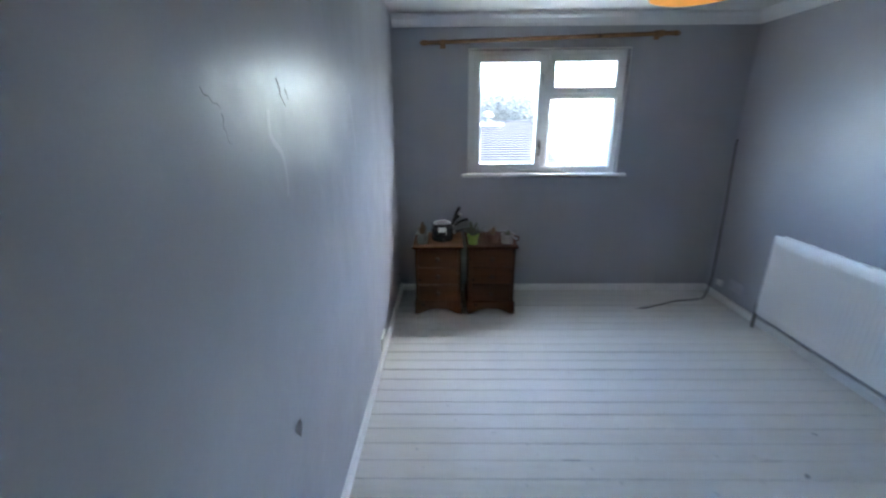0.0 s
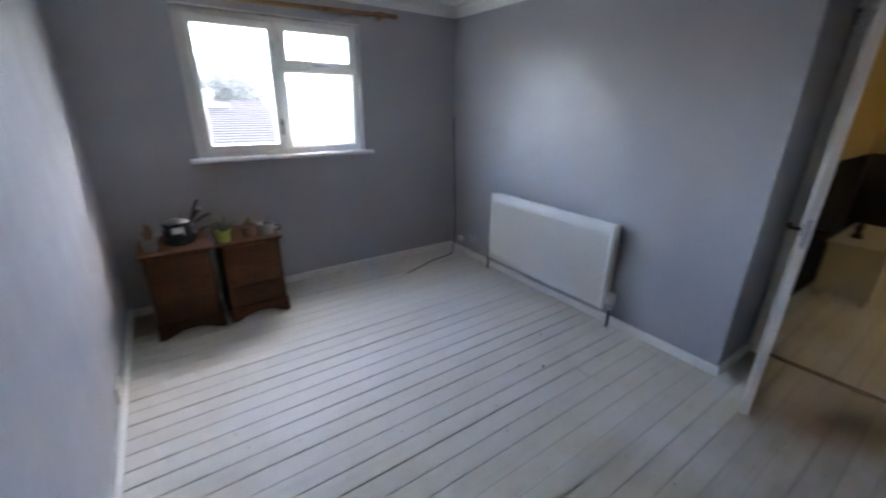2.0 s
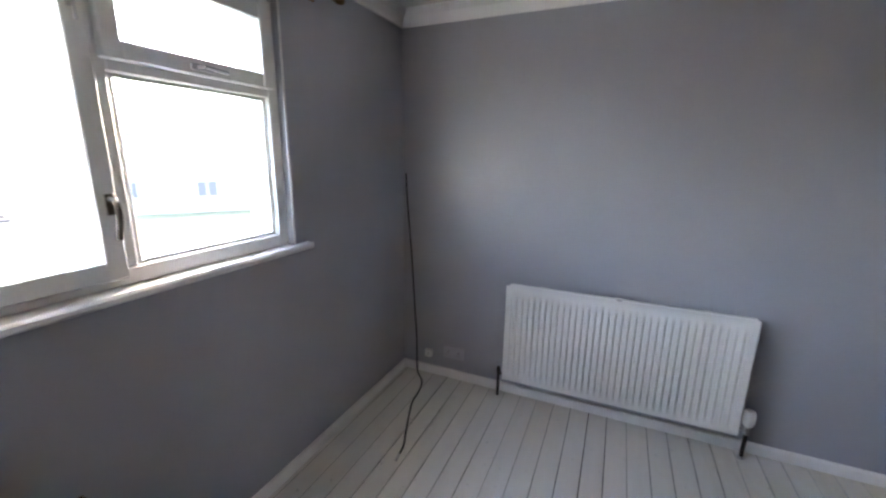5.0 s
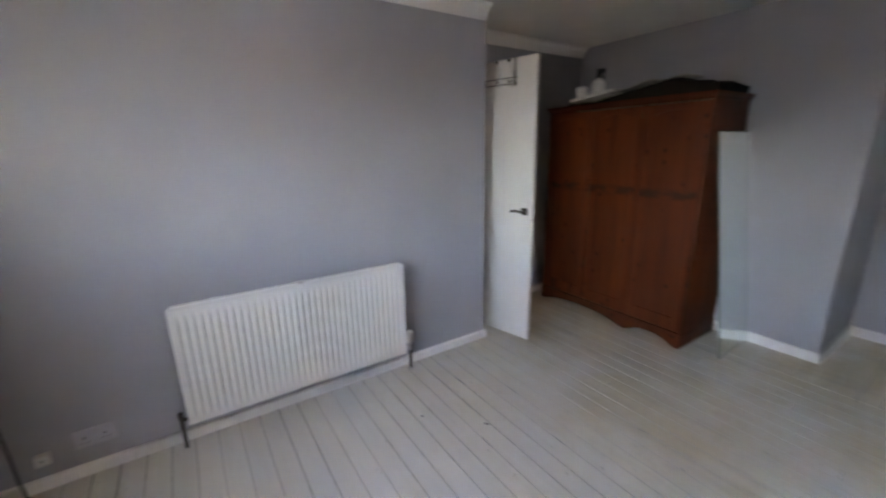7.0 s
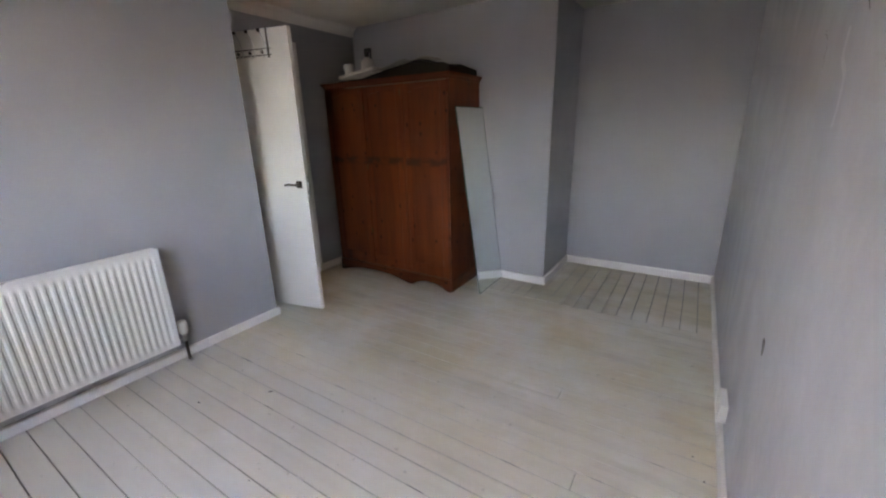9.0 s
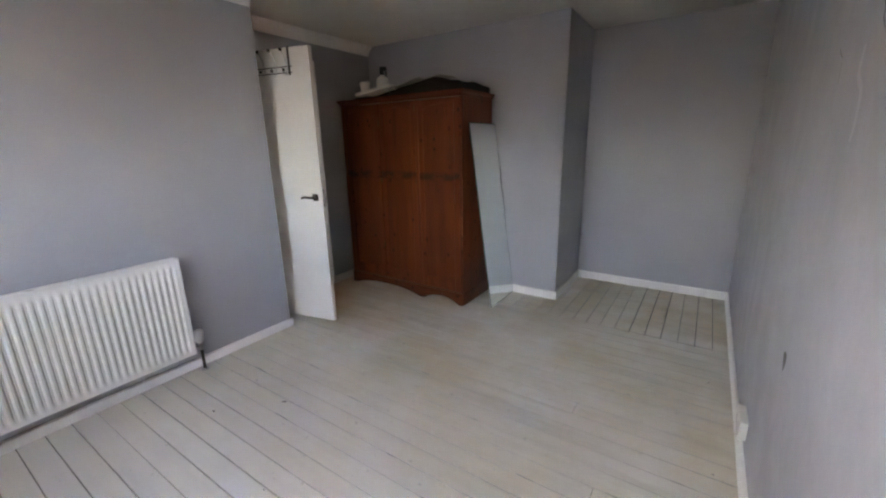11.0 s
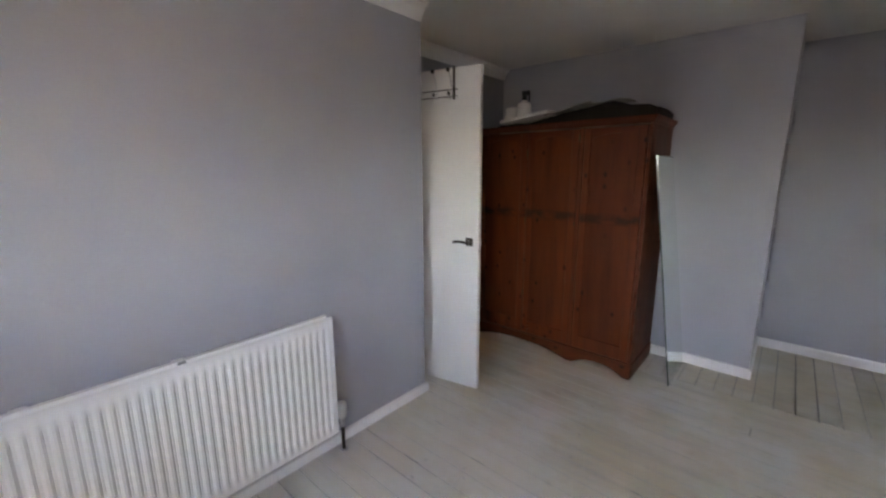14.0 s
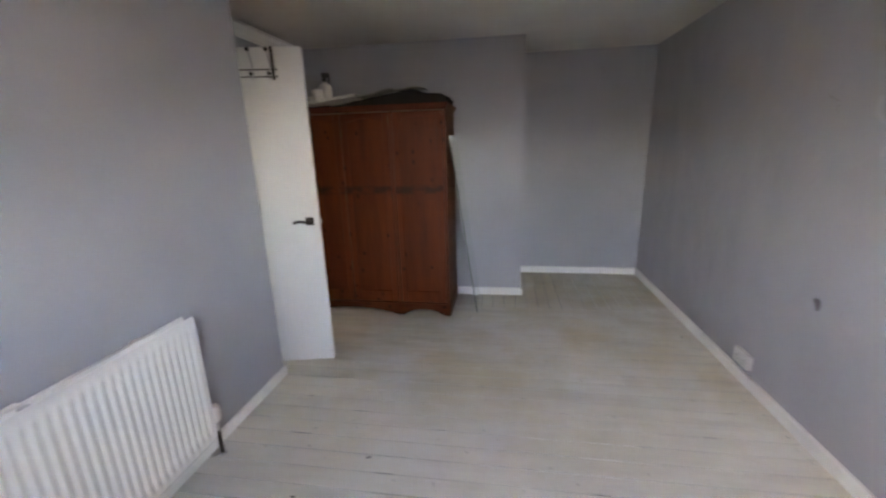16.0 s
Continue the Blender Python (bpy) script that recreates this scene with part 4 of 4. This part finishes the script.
# ---------------------------------------------------------------- cable, sockets, scars on the walls
def build_cable():
    line = [(2.828, 3.972, 1.362), (2.826, 3.958, 1.15), (2.822, 3.930, 0.85), (2.820, 3.908, 0.5), (2.816, 3.890, 0.25), (2.802, 3.880, 0.10), (2.765, 3.855, 0.02), (2.70, 3.79, 0.007), (2.58, 3.752, 0.007), (2.47, 3.738, 0.007), (2.36, 3.700, 0.007), (2.21, 3.640, 0.007), (2.12, 3.602, 0.007), (2.05, 3.590, 0.007)]
    c = thing("aerial_cable", pose(0, 0, 0), "loose dark cable from the wall across the floor", "cable")
    part("lead", tube(smooth_line(line, 6), 0.0058, 8), BLACK, c, smooth=True)
    part("plug", tube([(2.052, 3.590, 0.008), (2.012, 3.584, 0.008)], 0.0075, 10), STEEL, c, "metal plug", True)


build_cable()


def socket(x, y, z, face, w, h, d, mat, label, double=True):
    s = thing("wall_socket", pose(x, y, z, 0, 0, face), label, "socket", "wall sockets")
    part("face_plate", boxes((-w / 2, w / 2, -d, 0.0, -h / 2, h / 2), bevel=0.004, segs=2), mat, s)
    for k in ((-0.25, 0.25) if double else (0.0,)):
        part("switch", boxes((k * w - 0.006, k * w + 0.006, -d - 0.003, -d + 0.001, h * 0.16, h * 0.36), bevel=0.001), mat, s)
        bm = boxes((k * w - 0.003, k * w + 0.003, -d - 0.0006, -d + 0.001, -0.002, 0.008), (k * w - 0.014, k * w - 0.008, -d - 0.0006, -d + 0.001, -0.02, -0.016), (k * w + 0.008, k * w + 0.014, -d - 0.0006, -d + 0.001, -0.02, -0.016))
        part("pin_slots", bm, BLACK, s)


socket(XE, 3.62, 0.185, 270, 0.146, 0.086, 0.010, PLATEG, "double wall socket painted over in wall grey")
socket(XE, 3.80, 0.150, 270, 0.05, 0.05, 0.03, WHITEP, "small white aerial socket above the baseboard", False)
socket(0, 1.09, 0.15, 90, 0.146, 0.086, 0.030, WHITEP, "white double wall socket box above the baseboard")
socket(0, 2.90, 0.125, 90, 0.146, 0.086, 0.012, WHITEP, "white double wall socket near the floor")


def wall_mark(name, label, outline, mat, proud):
    """A scar or filler smear on the west wall, in y and z."""
    bm = bmesh.new()
    n = len(outline)
    cy, cz = sum(p[0] for p in outline) / n, sum(p[1] for p in outline) / n
    rim = [bm.verts.new((0.0003, y, z)) for y, z in outline]
    inner = [bm.verts.new((proud, cy + (y - cy) * 0.5, cz + (z - cz) * 0.5)) for y, z in outline]
    for k in range(n):
        bm.faces.new((rim[k], rim[(k + 1) % n], inner[(k + 1) % n], inner[k]))
    bm.faces.new(inner)
    return tagged(part(name, bm, mat, None, "", True), label, "wall mark", "", "structure")


wall_mark("plaster_scar", "dark gouge in the grey wall plaster", [(1.48, 0.682), (1.50, 0.697), (1.525, 0.692), (1.53, 0.668), (1.522, 0.645), (1.512, 0.632), (1.50, 0.655)], SCAR, 0.002)


def wall_ridge(name, label, line, radius, depth, mat, taper):
    """A crack or a painted-over ridge of filler that wanders over the west wall, in y and z."""
    bm = tube([(0.0, p.x, p.y) for p in smooth_line([(y, z, 0) for y, z in line], 5)], radius, 10, None, taper)
    bmesh.ops.scale(bm, vec=(depth, 1, 1), verts=bm.verts)
    return tagged(part(name, bm, mat, None, "", True), label, "wall mark", "", "structure")


wall_ridge("plaster_scar", "thin dark crack in the grey wall", [(1.668, 1.637), (1.682, 1.615), (1.684, 1.598), (1.700, 1.582), (1.712, 1.570)], 0.0042, 0.3, SCAR, 0.0015)
wall_ridge("plaster_scar", "small chipped patch beside a crack", [(1.718, 1.614), (1.729, 1.600), (1.731, 1.587)], 0.0035, 0.3, SCAR, 0.001)
wall_ridge("plaster_scar", "hairline crack in the grey wall paint", [(1.325, 1.593), (1.333, 1.580), (1.347, 1.578), (1.358, 1.566), (1.372, 1.566), (1.382, 1.556)], 0.0013, 0.3, SCAR, 0.0006)
wall_ridge("plaster_scar", "hairline crack running down the grey wall", [(1.380, 1.548), (1.386, 1.538), (1.379, 1.525), (1.390, 1.508), (1.388, 1.498), (1.400, 1.488)], 0.0012, 0.3, SCAR, 0.0005)
wall_ridge("filler_ridge", "painted-over ridge of filler running down the wall", [(1.590, 1.56), (1.586, 1.53), (1.586, 1.50), (1.606, 1.478), (1.642, 1.452), (1.654, 1.41), (1.656, 1.37), (1.648, 1.335)], 0.012, 0.05, SMEAR, 0.009)
wall_ridge("filler_ridge", "faint painted-over ridge in the wall", [(2.46, 1.64), (2.485, 1.56), (2.50, 1.49), (2.522, 1.40), (2.52, 1.33)], 0.016, 0.07, SMEAR, 0.006)


# ---------------------------------------------------------------- pendant lamp
def build_pendant():
    p = thing("pendant_lamp", pose(1.45, 2.41, H), "amber drum lampshade hanging from the ceiling", "pendant lamp")
    part("ceiling_rose", lathe([(0, 0), (0.045, 0), (0.043, -0.014), (0.02, -0.024), (0, -0.025)], 20), WHITEP, p, smooth=True)
    part("flex", tube([(0, 0, -0.02), (0, 0, -0.13)], 0.003, 8), WHITEP, p, smooth=True)
    part("lamp_holder", lathe([(0, -0.12), (0.018, -0.122), (0.02, -0.16), (0, -0.165)], 16), WHITEP, p, smooth=True)
    s = part("shade", lathe([(0.15, -0.10), (0.153, -0.10), (0.180, -0.286), (0.177, -0.290), (0.174, -0.286), (0.148, -0.102), (0.15, -0.10)], 48), SHADE, p, "amber shade", True)
    bm = tube([(0, 0, -0.125), (0.148, 0, -0.115)], 0.002, 6)
    tube([(0, 0, -0.125), (-0.074, 0.128, -0.115)], 0.002, 6, bm)
    tube([(0, 0, -0.125), (-0.074, -0.128, -0.115)], 0.002, 6, bm)
    part("spider", bm, STEEL, s)
    part("bulb", lathe([(0, -0.16), (0.012, -0.165), (0.014, -0.18), (0.028, -0.205), (0.03, -0.225), (0.02, -0.245), (0, -0.252)], 16), BULB, p, smooth=True)


build_pendant()


# ---------------------------------------------------------------- the landing beyond the doorway
HX, HY0, HY1 = 5.66, -0.6, 1.45
structure("landing_wall_end", boxes((HX, HX + 0.1, HY0, HY1, 1.115, H)), OCHRE, "ochre yellow landing wall above a black dado")
structure("landing_wall_north", boxes((XR + 0.12, HX + 0.1, HY1, HY1 + 0.1, 1.115, H)), OCHRE, "ochre yellow side wall of the landing")
structure("landing_wall_south", boxes((XR + 0.12, HX + 0.1, HY0 - 0.1, HY0, -0.05, H)), OCHRE, "ochre yellow side wall of the landing")
structure("landing_dado_end", boxes((HX - 0.004, HX + 0.1, HY0, HY1, -0.05, 1.115)), DADO, "matt black painted lower wall")
structure("landing_dado_north", boxes((XR + 0.12, HX - 0.004, HY1 - 0.004, HY1 + 0.1, -0.05, 1.115)), DADO, "matt black painted lower wall")
structure("landing_wall_west", boxes((XR + 0.12, XR + 0.13, HY0, DY0 - 0.08, -0.05, H), (XR + 0.12, XR + 0.13, DY0 - 0.08, HY1 - 0.004, DH + 0.07, H), (XR + 0.12, XR + 0.13, YW + 0.02, HY1 - 0.004, -0.05, DH + 0.07)), OCHRE, "ochre yellow wall beside the doorway")
structure("landing_ceiling", boxes((XR + 0.12, HX + 0.1, HY0 - 0.1, HY1 + 0.1, H + 0.001, H + 0.15)), CEIL, "off-white landing ceiling")
structure("landing_baseboard", boxes((HX - 0.02, HX - 0.0045, HY0 + 0.001, HY1 - 0.005, 0.0, 0.06), bevel=0.004), TRIM, "pale baseboard of the landing", "baseboard")


def build_hall():
    c = thing("low_cabinet", pose(5.17, 1.18, 0), "low cream painted cabinet on the landing", "cabinet")
    part("cabinet_body", boxes((-0.46, 0.46, -0.17, 0.18, 0.06, 0.46), bevel=0.004), CREAM, c)
    part("cabinet_top", boxes((-0.475, 0.475, -0.185, 0.19, 0.46, 0.485), bevel=0.005, segs=2), CREAM, c)
    part("end_panel", boxes((-0.464, -0.458, -0.13, 0.14, 0.10, 0.42), bevel=0.002), CREAM, c)
    for x in (-0.42, 0.42):
        for y in (-0.13, 0.14):
            part("foot", boxes((x - 0.02, x + 0.02, y - 0.02, y + 0.02, 0.0, 0.06), bevel=0.004), CREAM, c)
    o = thing("ornament", pose(4.98, 1.25, 0.485), "small dark ornament on the low cabinet", "ornament")
    part("ornament_body", lathe([(0, 0.001), (0.035, 0.001), (0.04, 0.01), (0.02, 0.05), (0.028, 0.09), (0.016, 0.13), (0, 0.14)], 14), BRONZE, o, smooth=True)
    v = thing("floor_vent", pose(5.45, 0.45, 0.0105), "dark slotted vent in the landing floor", "vent")
    part("grille", boxes((-0.05, 0.05, -0.13, 0.13, 0.0, 0.004), bevel=0.001), BRONZE, v)
    l = thing("ceiling_lamp", pose(4.45, -0.28, H), "round warm ceiling lamp on the landing", "ceiling lamp")
    part("lamp_base", lathe([(0, 0.0), (0.15, 0.0), (0.15, -0.02), (0, -0.02)], 28), WHITEP, l, smooth=True)
    part("diffuser", lathe([(0.14, -0.02), (0.135, -0.05), (0.1, -0.075), (0.05, -0.088), (0, -0.09)], 28), HALLGLOW, l, "glowing warm diffuser", True)


build_hall()


# ---------------------------------------------------------------- outdoors
bm = bmesh.new()
bmesh.ops.create_grid(bm, x_segments=2, y_segments=2, size=2500)
gr = structure("ground", bm, GROUND, "damp garden ground far below the window", "ground")
gr.location = (0, 0, -2.9)


def build_neighbour_house():
    h = thing("house", pose(-4.85, 13.6, -2.9), "low house with a grey tiled roof", "house")
    part("wall", boxes((-7.5, 7.5, -3.0, 3.0, 0.0, 3.45)), RENDERW, h)
    L, E, R = 7.9, 3.4, 4.32
    bm = bmesh.new()
    for s in (-1, 1):
        v = [bm.verts.new(p) for p in ((-L, s * E, 3.42), (L, s * E, 3.42), (L, 0, R), (-L, 0, R), (-L, s * E, 3.34), (L, s * E, 3.34), (L, 0, R - 0.1), (-L, 0, R - 0.1))]
        for q in ((0, 1, 2, 3), (4, 7, 6, 5), (0, 4, 5, 1), (0, 3, 7, 4), (1, 5, 6, 2)):
            bm.faces.new([v[k] for k in q])
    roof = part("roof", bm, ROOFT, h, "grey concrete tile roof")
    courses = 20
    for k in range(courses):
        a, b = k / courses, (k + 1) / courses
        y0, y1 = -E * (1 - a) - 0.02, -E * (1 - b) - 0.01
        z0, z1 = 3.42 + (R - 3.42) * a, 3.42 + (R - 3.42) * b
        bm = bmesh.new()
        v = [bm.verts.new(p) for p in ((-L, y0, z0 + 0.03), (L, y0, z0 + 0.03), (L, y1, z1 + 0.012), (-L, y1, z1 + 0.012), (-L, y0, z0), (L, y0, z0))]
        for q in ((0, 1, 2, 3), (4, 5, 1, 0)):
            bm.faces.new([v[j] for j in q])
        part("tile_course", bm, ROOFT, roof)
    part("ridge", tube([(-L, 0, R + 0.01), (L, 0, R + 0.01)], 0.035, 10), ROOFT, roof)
    cowl = part("roof_vent", lathe([(0, 0.0), (0.10, 0.0), (0.09, 0.22), (0.16, 0.24), (0.15, 0.36), (0.06, 0.42), (0, 0.43)], 14, None, pose(6.51, -0.3, R - 0.10)), BARK, roof, "dark cowl near the ridge", True)
    part("flashing", boxes((6.2, 6.95, -0.62, -0.34, R - 0.12, R - 0.03), bevel=0.02), RENDERP, roof, "pale lead flashing below the cowl")
    part("fascia", boxes((-L, L, -E - 0.03, -E, 3.24, 3.42)), RENDERW, h, "white fascia board")


build_neighbour_house()


def build_far_house():
    h = thing("house", pose(22, 30, -2.9, 0, 0, -38), "pale rendered house with dark windows", "house")
    part("wall", boxes((-9, 9, 0, 7, 0, 5.6)), RENDERW, h)
    bm = prism([(-9.4, 5.6), (9.4, 5.6), (9.4, 5.7), (0, 5.72), (-9.4, 5.7)], -0.4, 7.4)
    v = [bm.verts.new(p) for p in ((-9.4, -0.4, 5.7), (9.4, -0.4, 5.7), (9.4, 3.5, 8.2), (-9.4, 3.5, 8.2), (-9.4, 7.4, 5.7), (9.4, 7.4, 5.7))]
    for q in ((0, 1, 2, 3), (3, 2, 5, 4), (0, 3, 4), (1, 5, 2)):
        bm.faces.new([v[k] for k in q])
    part("roof", bm, RENDERW, h)
    for x in (-6.5, -1.6, 4.4):
        for z in (1.1,):
            w = part("window", boxes((x - 0.75, x + 0.75, -0.03, 0.0, z, z + 1.25)), RENDERW, h)
            part("pane", boxes((x - 0.66, x - 0.04, -0.04, -0.031, z + 0.08, z + 1.17), (x + 0.04, x + 0.66, -0.04, -0.031, z + 0.08, z + 1.17)), DARKPANE, w)


build_far_house()


def build_tree(x, y, height, seed):
    rnd = random.Random(seed)
    t = thing("tree", pose(x, y, -2.9), "hazy half-bare tree behind the roof", "tree", "trees behind the roof")
    bm = bmesh.new()
    tube([(0, 0, 0), (0.1, 0.05, height * 0.3), (0.0, 0.1, height * 0.62), (0.1, 0, height * 0.9)], 0.22, 8, bm, 0.04)
    tips = []
    for k in range(13):
        a, z = rnd.uniform(0, 6.28), height * rnd.uniform(0.3, 0.8)
        r = height * rnd.uniform(0.18, 0.36)
        end = Vector((r * math.cos(a), r * math.sin(a), z + height * rnd.uniform(0.08, 0.26)))
        mid = Vector((r * 0.45 * math.cos(a), r * 0.45 * math.sin(a), z + height * 0.05))
        tube([(0.05, 0.05, z), mid, end], 0.07, 5, bm, 0.015)
        tips += [mid, end, (mid + end) / 2]
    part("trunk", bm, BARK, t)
    cl = bmesh.new()
    for p in tips:
        for k in range(430):
            c = p + Vector((rnd.gauss(0, 0.6), rnd.gauss(0, 0.6), rnd.gauss(0, 0.45)))
            n = Vector((rnd.gauss(0, 1), rnd.gauss(0, 1), rnd.gauss(0, 1))).normalized()
            s = n.orthogonal().normalized() * rnd.uniform(0.03, 0.06)
            q = n.cross(s) * 0.7
            cl.faces.new([cl.verts.new(c + s), cl.verts.new(c + q), cl.verts.new(c - s), cl.verts.new(c - q)])
    me = bpy.data.meshes.new("crown")
    cl.to_mesh(me)
    cl.free()
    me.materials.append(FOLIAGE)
    crown = new("crown", me)
    crown.parent = t
    tagged(crown, kind="stuff")


for k, (x, y, hh) in enumerate(((-4.2, 28, 6.5), (-1.2, 27, 6.1), (0.9, 30, 7.1), (2.4, 27, 6.5), (3.7, 29, 7.1), (4.9, 27, 6.2), (5.9, 31, 6.8))):
    build_tree(x, y, hh, 40 + k)


# ---------------------------------------------------------------- floor boards
bm = boxes((0.0, XR + 0.12, YA, YN, -0.05, -0.0095), (XR + 0.12, HX, HY0, HY1, -0.05, -0.0095))
floor = structure("floor", bm, GAP, "white painted bare floorboards with dark gaps", "floor")
rb = random.Random(11)


def board_mesh(length, width, e=0.0022):
    """One floorboard along local x with eased top edges."""
    bm = bmesh.new()
    t = 0.009
    w = width / 2
    sec = [(-w, -t), (-w, -e), (-w + e, 0.0), (w - e, 0.0), (w, -e), (w, -t)]
    a = [bm.verts.new((0, y, z)) for y, z in sec]
    b = [bm.verts.new((length, y, z)) for y, z in sec]
    for k in range(5):
        f = bm.faces.new((a[k], b[k], b[k + 1], a[k + 1]))
        f.material_index = 0 if k == 2 else 1
    bm.faces.new(a[::-1])
    bm.faces.new(b)
    bmesh.ops.recalc_face_normals(bm, faces=bm.faces)
    me = bpy.data.meshes.new("floorboard")
    bm.to_mesh(me)
    bm.free()
    return me


def lay(m, length, width, mat, ease=0.0022, edge=JOINT):
    key = (round(length, 3), round(width, 4), mat.name, ease, edge.name)
    if key not in laid:
        laid[key] = board_mesh(length, width, ease)
        laid[key].materials.append(mat)
        laid[key].materials.append(edge)
    ob = new("floorboard", laid[key])
    ob.parent = floor
    ob.matrix_local = m


laid = {}
PITCH, SPLIT = 0.1015, 0.105
GAPS = (0.0006, 0.0012, 0.003, 0.0045)
y = SPLIT
while y < YN - 0.02:
    gap = rb.choice(GAPS if y > 1.75 else (0.0003, 0.0005, 0.0008, 0.0014))
    wd = min(PITCH, YN - y) - gap
    cy = y + min(PITCH, YN - y) / 2
    end = XR - 0.001 if y < YW - 0.05 else XE - 0.001
    joint = rb.uniform(0.5, end - 0.5) if rb.random() < 0.3 else 0
    dz = rb.uniform(-0.0008, 0.0006) if y > 1.75 else rb.uniform(-0.0002, 0.0002)
    ease = 0.0016 if y > 1.75 else 0.0015
    edge = JOINT if y > 1.75 else JOINTW
    if joint:
        lay(pose(0.001, cy, dz), round(joint, 1) - 0.002, wd, FLOORP, ease, edge)
        lay(pose(round(joint, 1) + 0.002, cy, dz + 0.0004), end - round(joint, 1) - 0.002, wd, FLOORP, ease, edge)
    else:
        lay(pose(0.001, cy, dz), end, wd, FLOORP, ease, edge)
    y += PITCH
x = 0.0
while x < XR - 0.02:
    gap = rb.choice((0.0015, 0.003, 0.0045))
    wd = min(PITCH, XR - x) - gap
    y0 = YA if x < XB - 0.005 else YB
    lay(pose(x + min(PITCH, XR - x) / 2, y0 + 0.001, rb.uniform(-0.0008, 0.0004), 0, 0, 90), SPLIT - y0 - 0.004, wd, FLOORP, 0.0012, JOINTW)
    x += PITCH
y = HY0
while y < HY1 - 0.03:
    wd = min(PITCH, HY1 - y) - rb.choice((0.0008, 0.0015, 0.002))
    lay(pose(XR + 0.001, y + PITCH / 2, rb.uniform(-0.0006, 0.0004)), HX - XR - 0.02, wd, HALLF)
    y += PITCH

# flecks of dirt on the paint
for x, y, s, a in ((1.307, 1.415, 0.007, 0), (2.05, 1.95, 0.016, 30), (1.62, 2.35, 0.005, 10), (0.95, 1.2, 0.005, 70), (1.9, 1.1, 0.006, 50), (0.06, 1.42, 0.007, 80), (0.05, 1.58, 0.006, 100), (0.10, 1.30, 0.006, 10), (0.05, 1.75, 0.006, 85), (0.12, 0.55, 0.008, 40), (2.3, 2.2, 0.012, 0)):
    bm = lathe([(0, 0.0), (s, 0.0003), (s * 0.6, 0.002), (0, 0.0025)], 7)
    f = part("dirt_fleck", bm, SCAR, None)
    f.matrix_world = pose(x, y, 0.0006, 0, 0, a) @ Matrix.Diagonal((1, 0.45, 1, 1))
    tagged(f, "small dark fleck of dirt on the floor", "dirt", "flecks on the floor")

# slivers of open joint where the floor paint has cracked
for x, k, s in ((1.75, 16, 0.045), (1.30, 18, 0.03), (2.20, 15, 0.05), (1.10, 14, 0.025), (0.75, 16, 0.04), (1.55, 12, 0.03), (1.95, 19, 0.05), (0.42, 15, 0.035), (2.45, 17, 0.06), (0.22, 13, 0.03), (1.02, 19, 0.05), (2.55, 14, 0.03)):
    bm = lathe([(0, 0.0), (s, 0.0002), (s * 0.7, 0.0008), (0, 0.001)], 8)
    f = part("paint_crack", bm, SCAR, None)
    f.matrix_world = pose(x, SPLIT + k * PITCH, 0.0008) @ Matrix.Diagonal((1, 0.05, 1, 1))
    tagged(f, "thin dark crack in the paint between floorboards", "paint crack", "cracks in the floor paint")
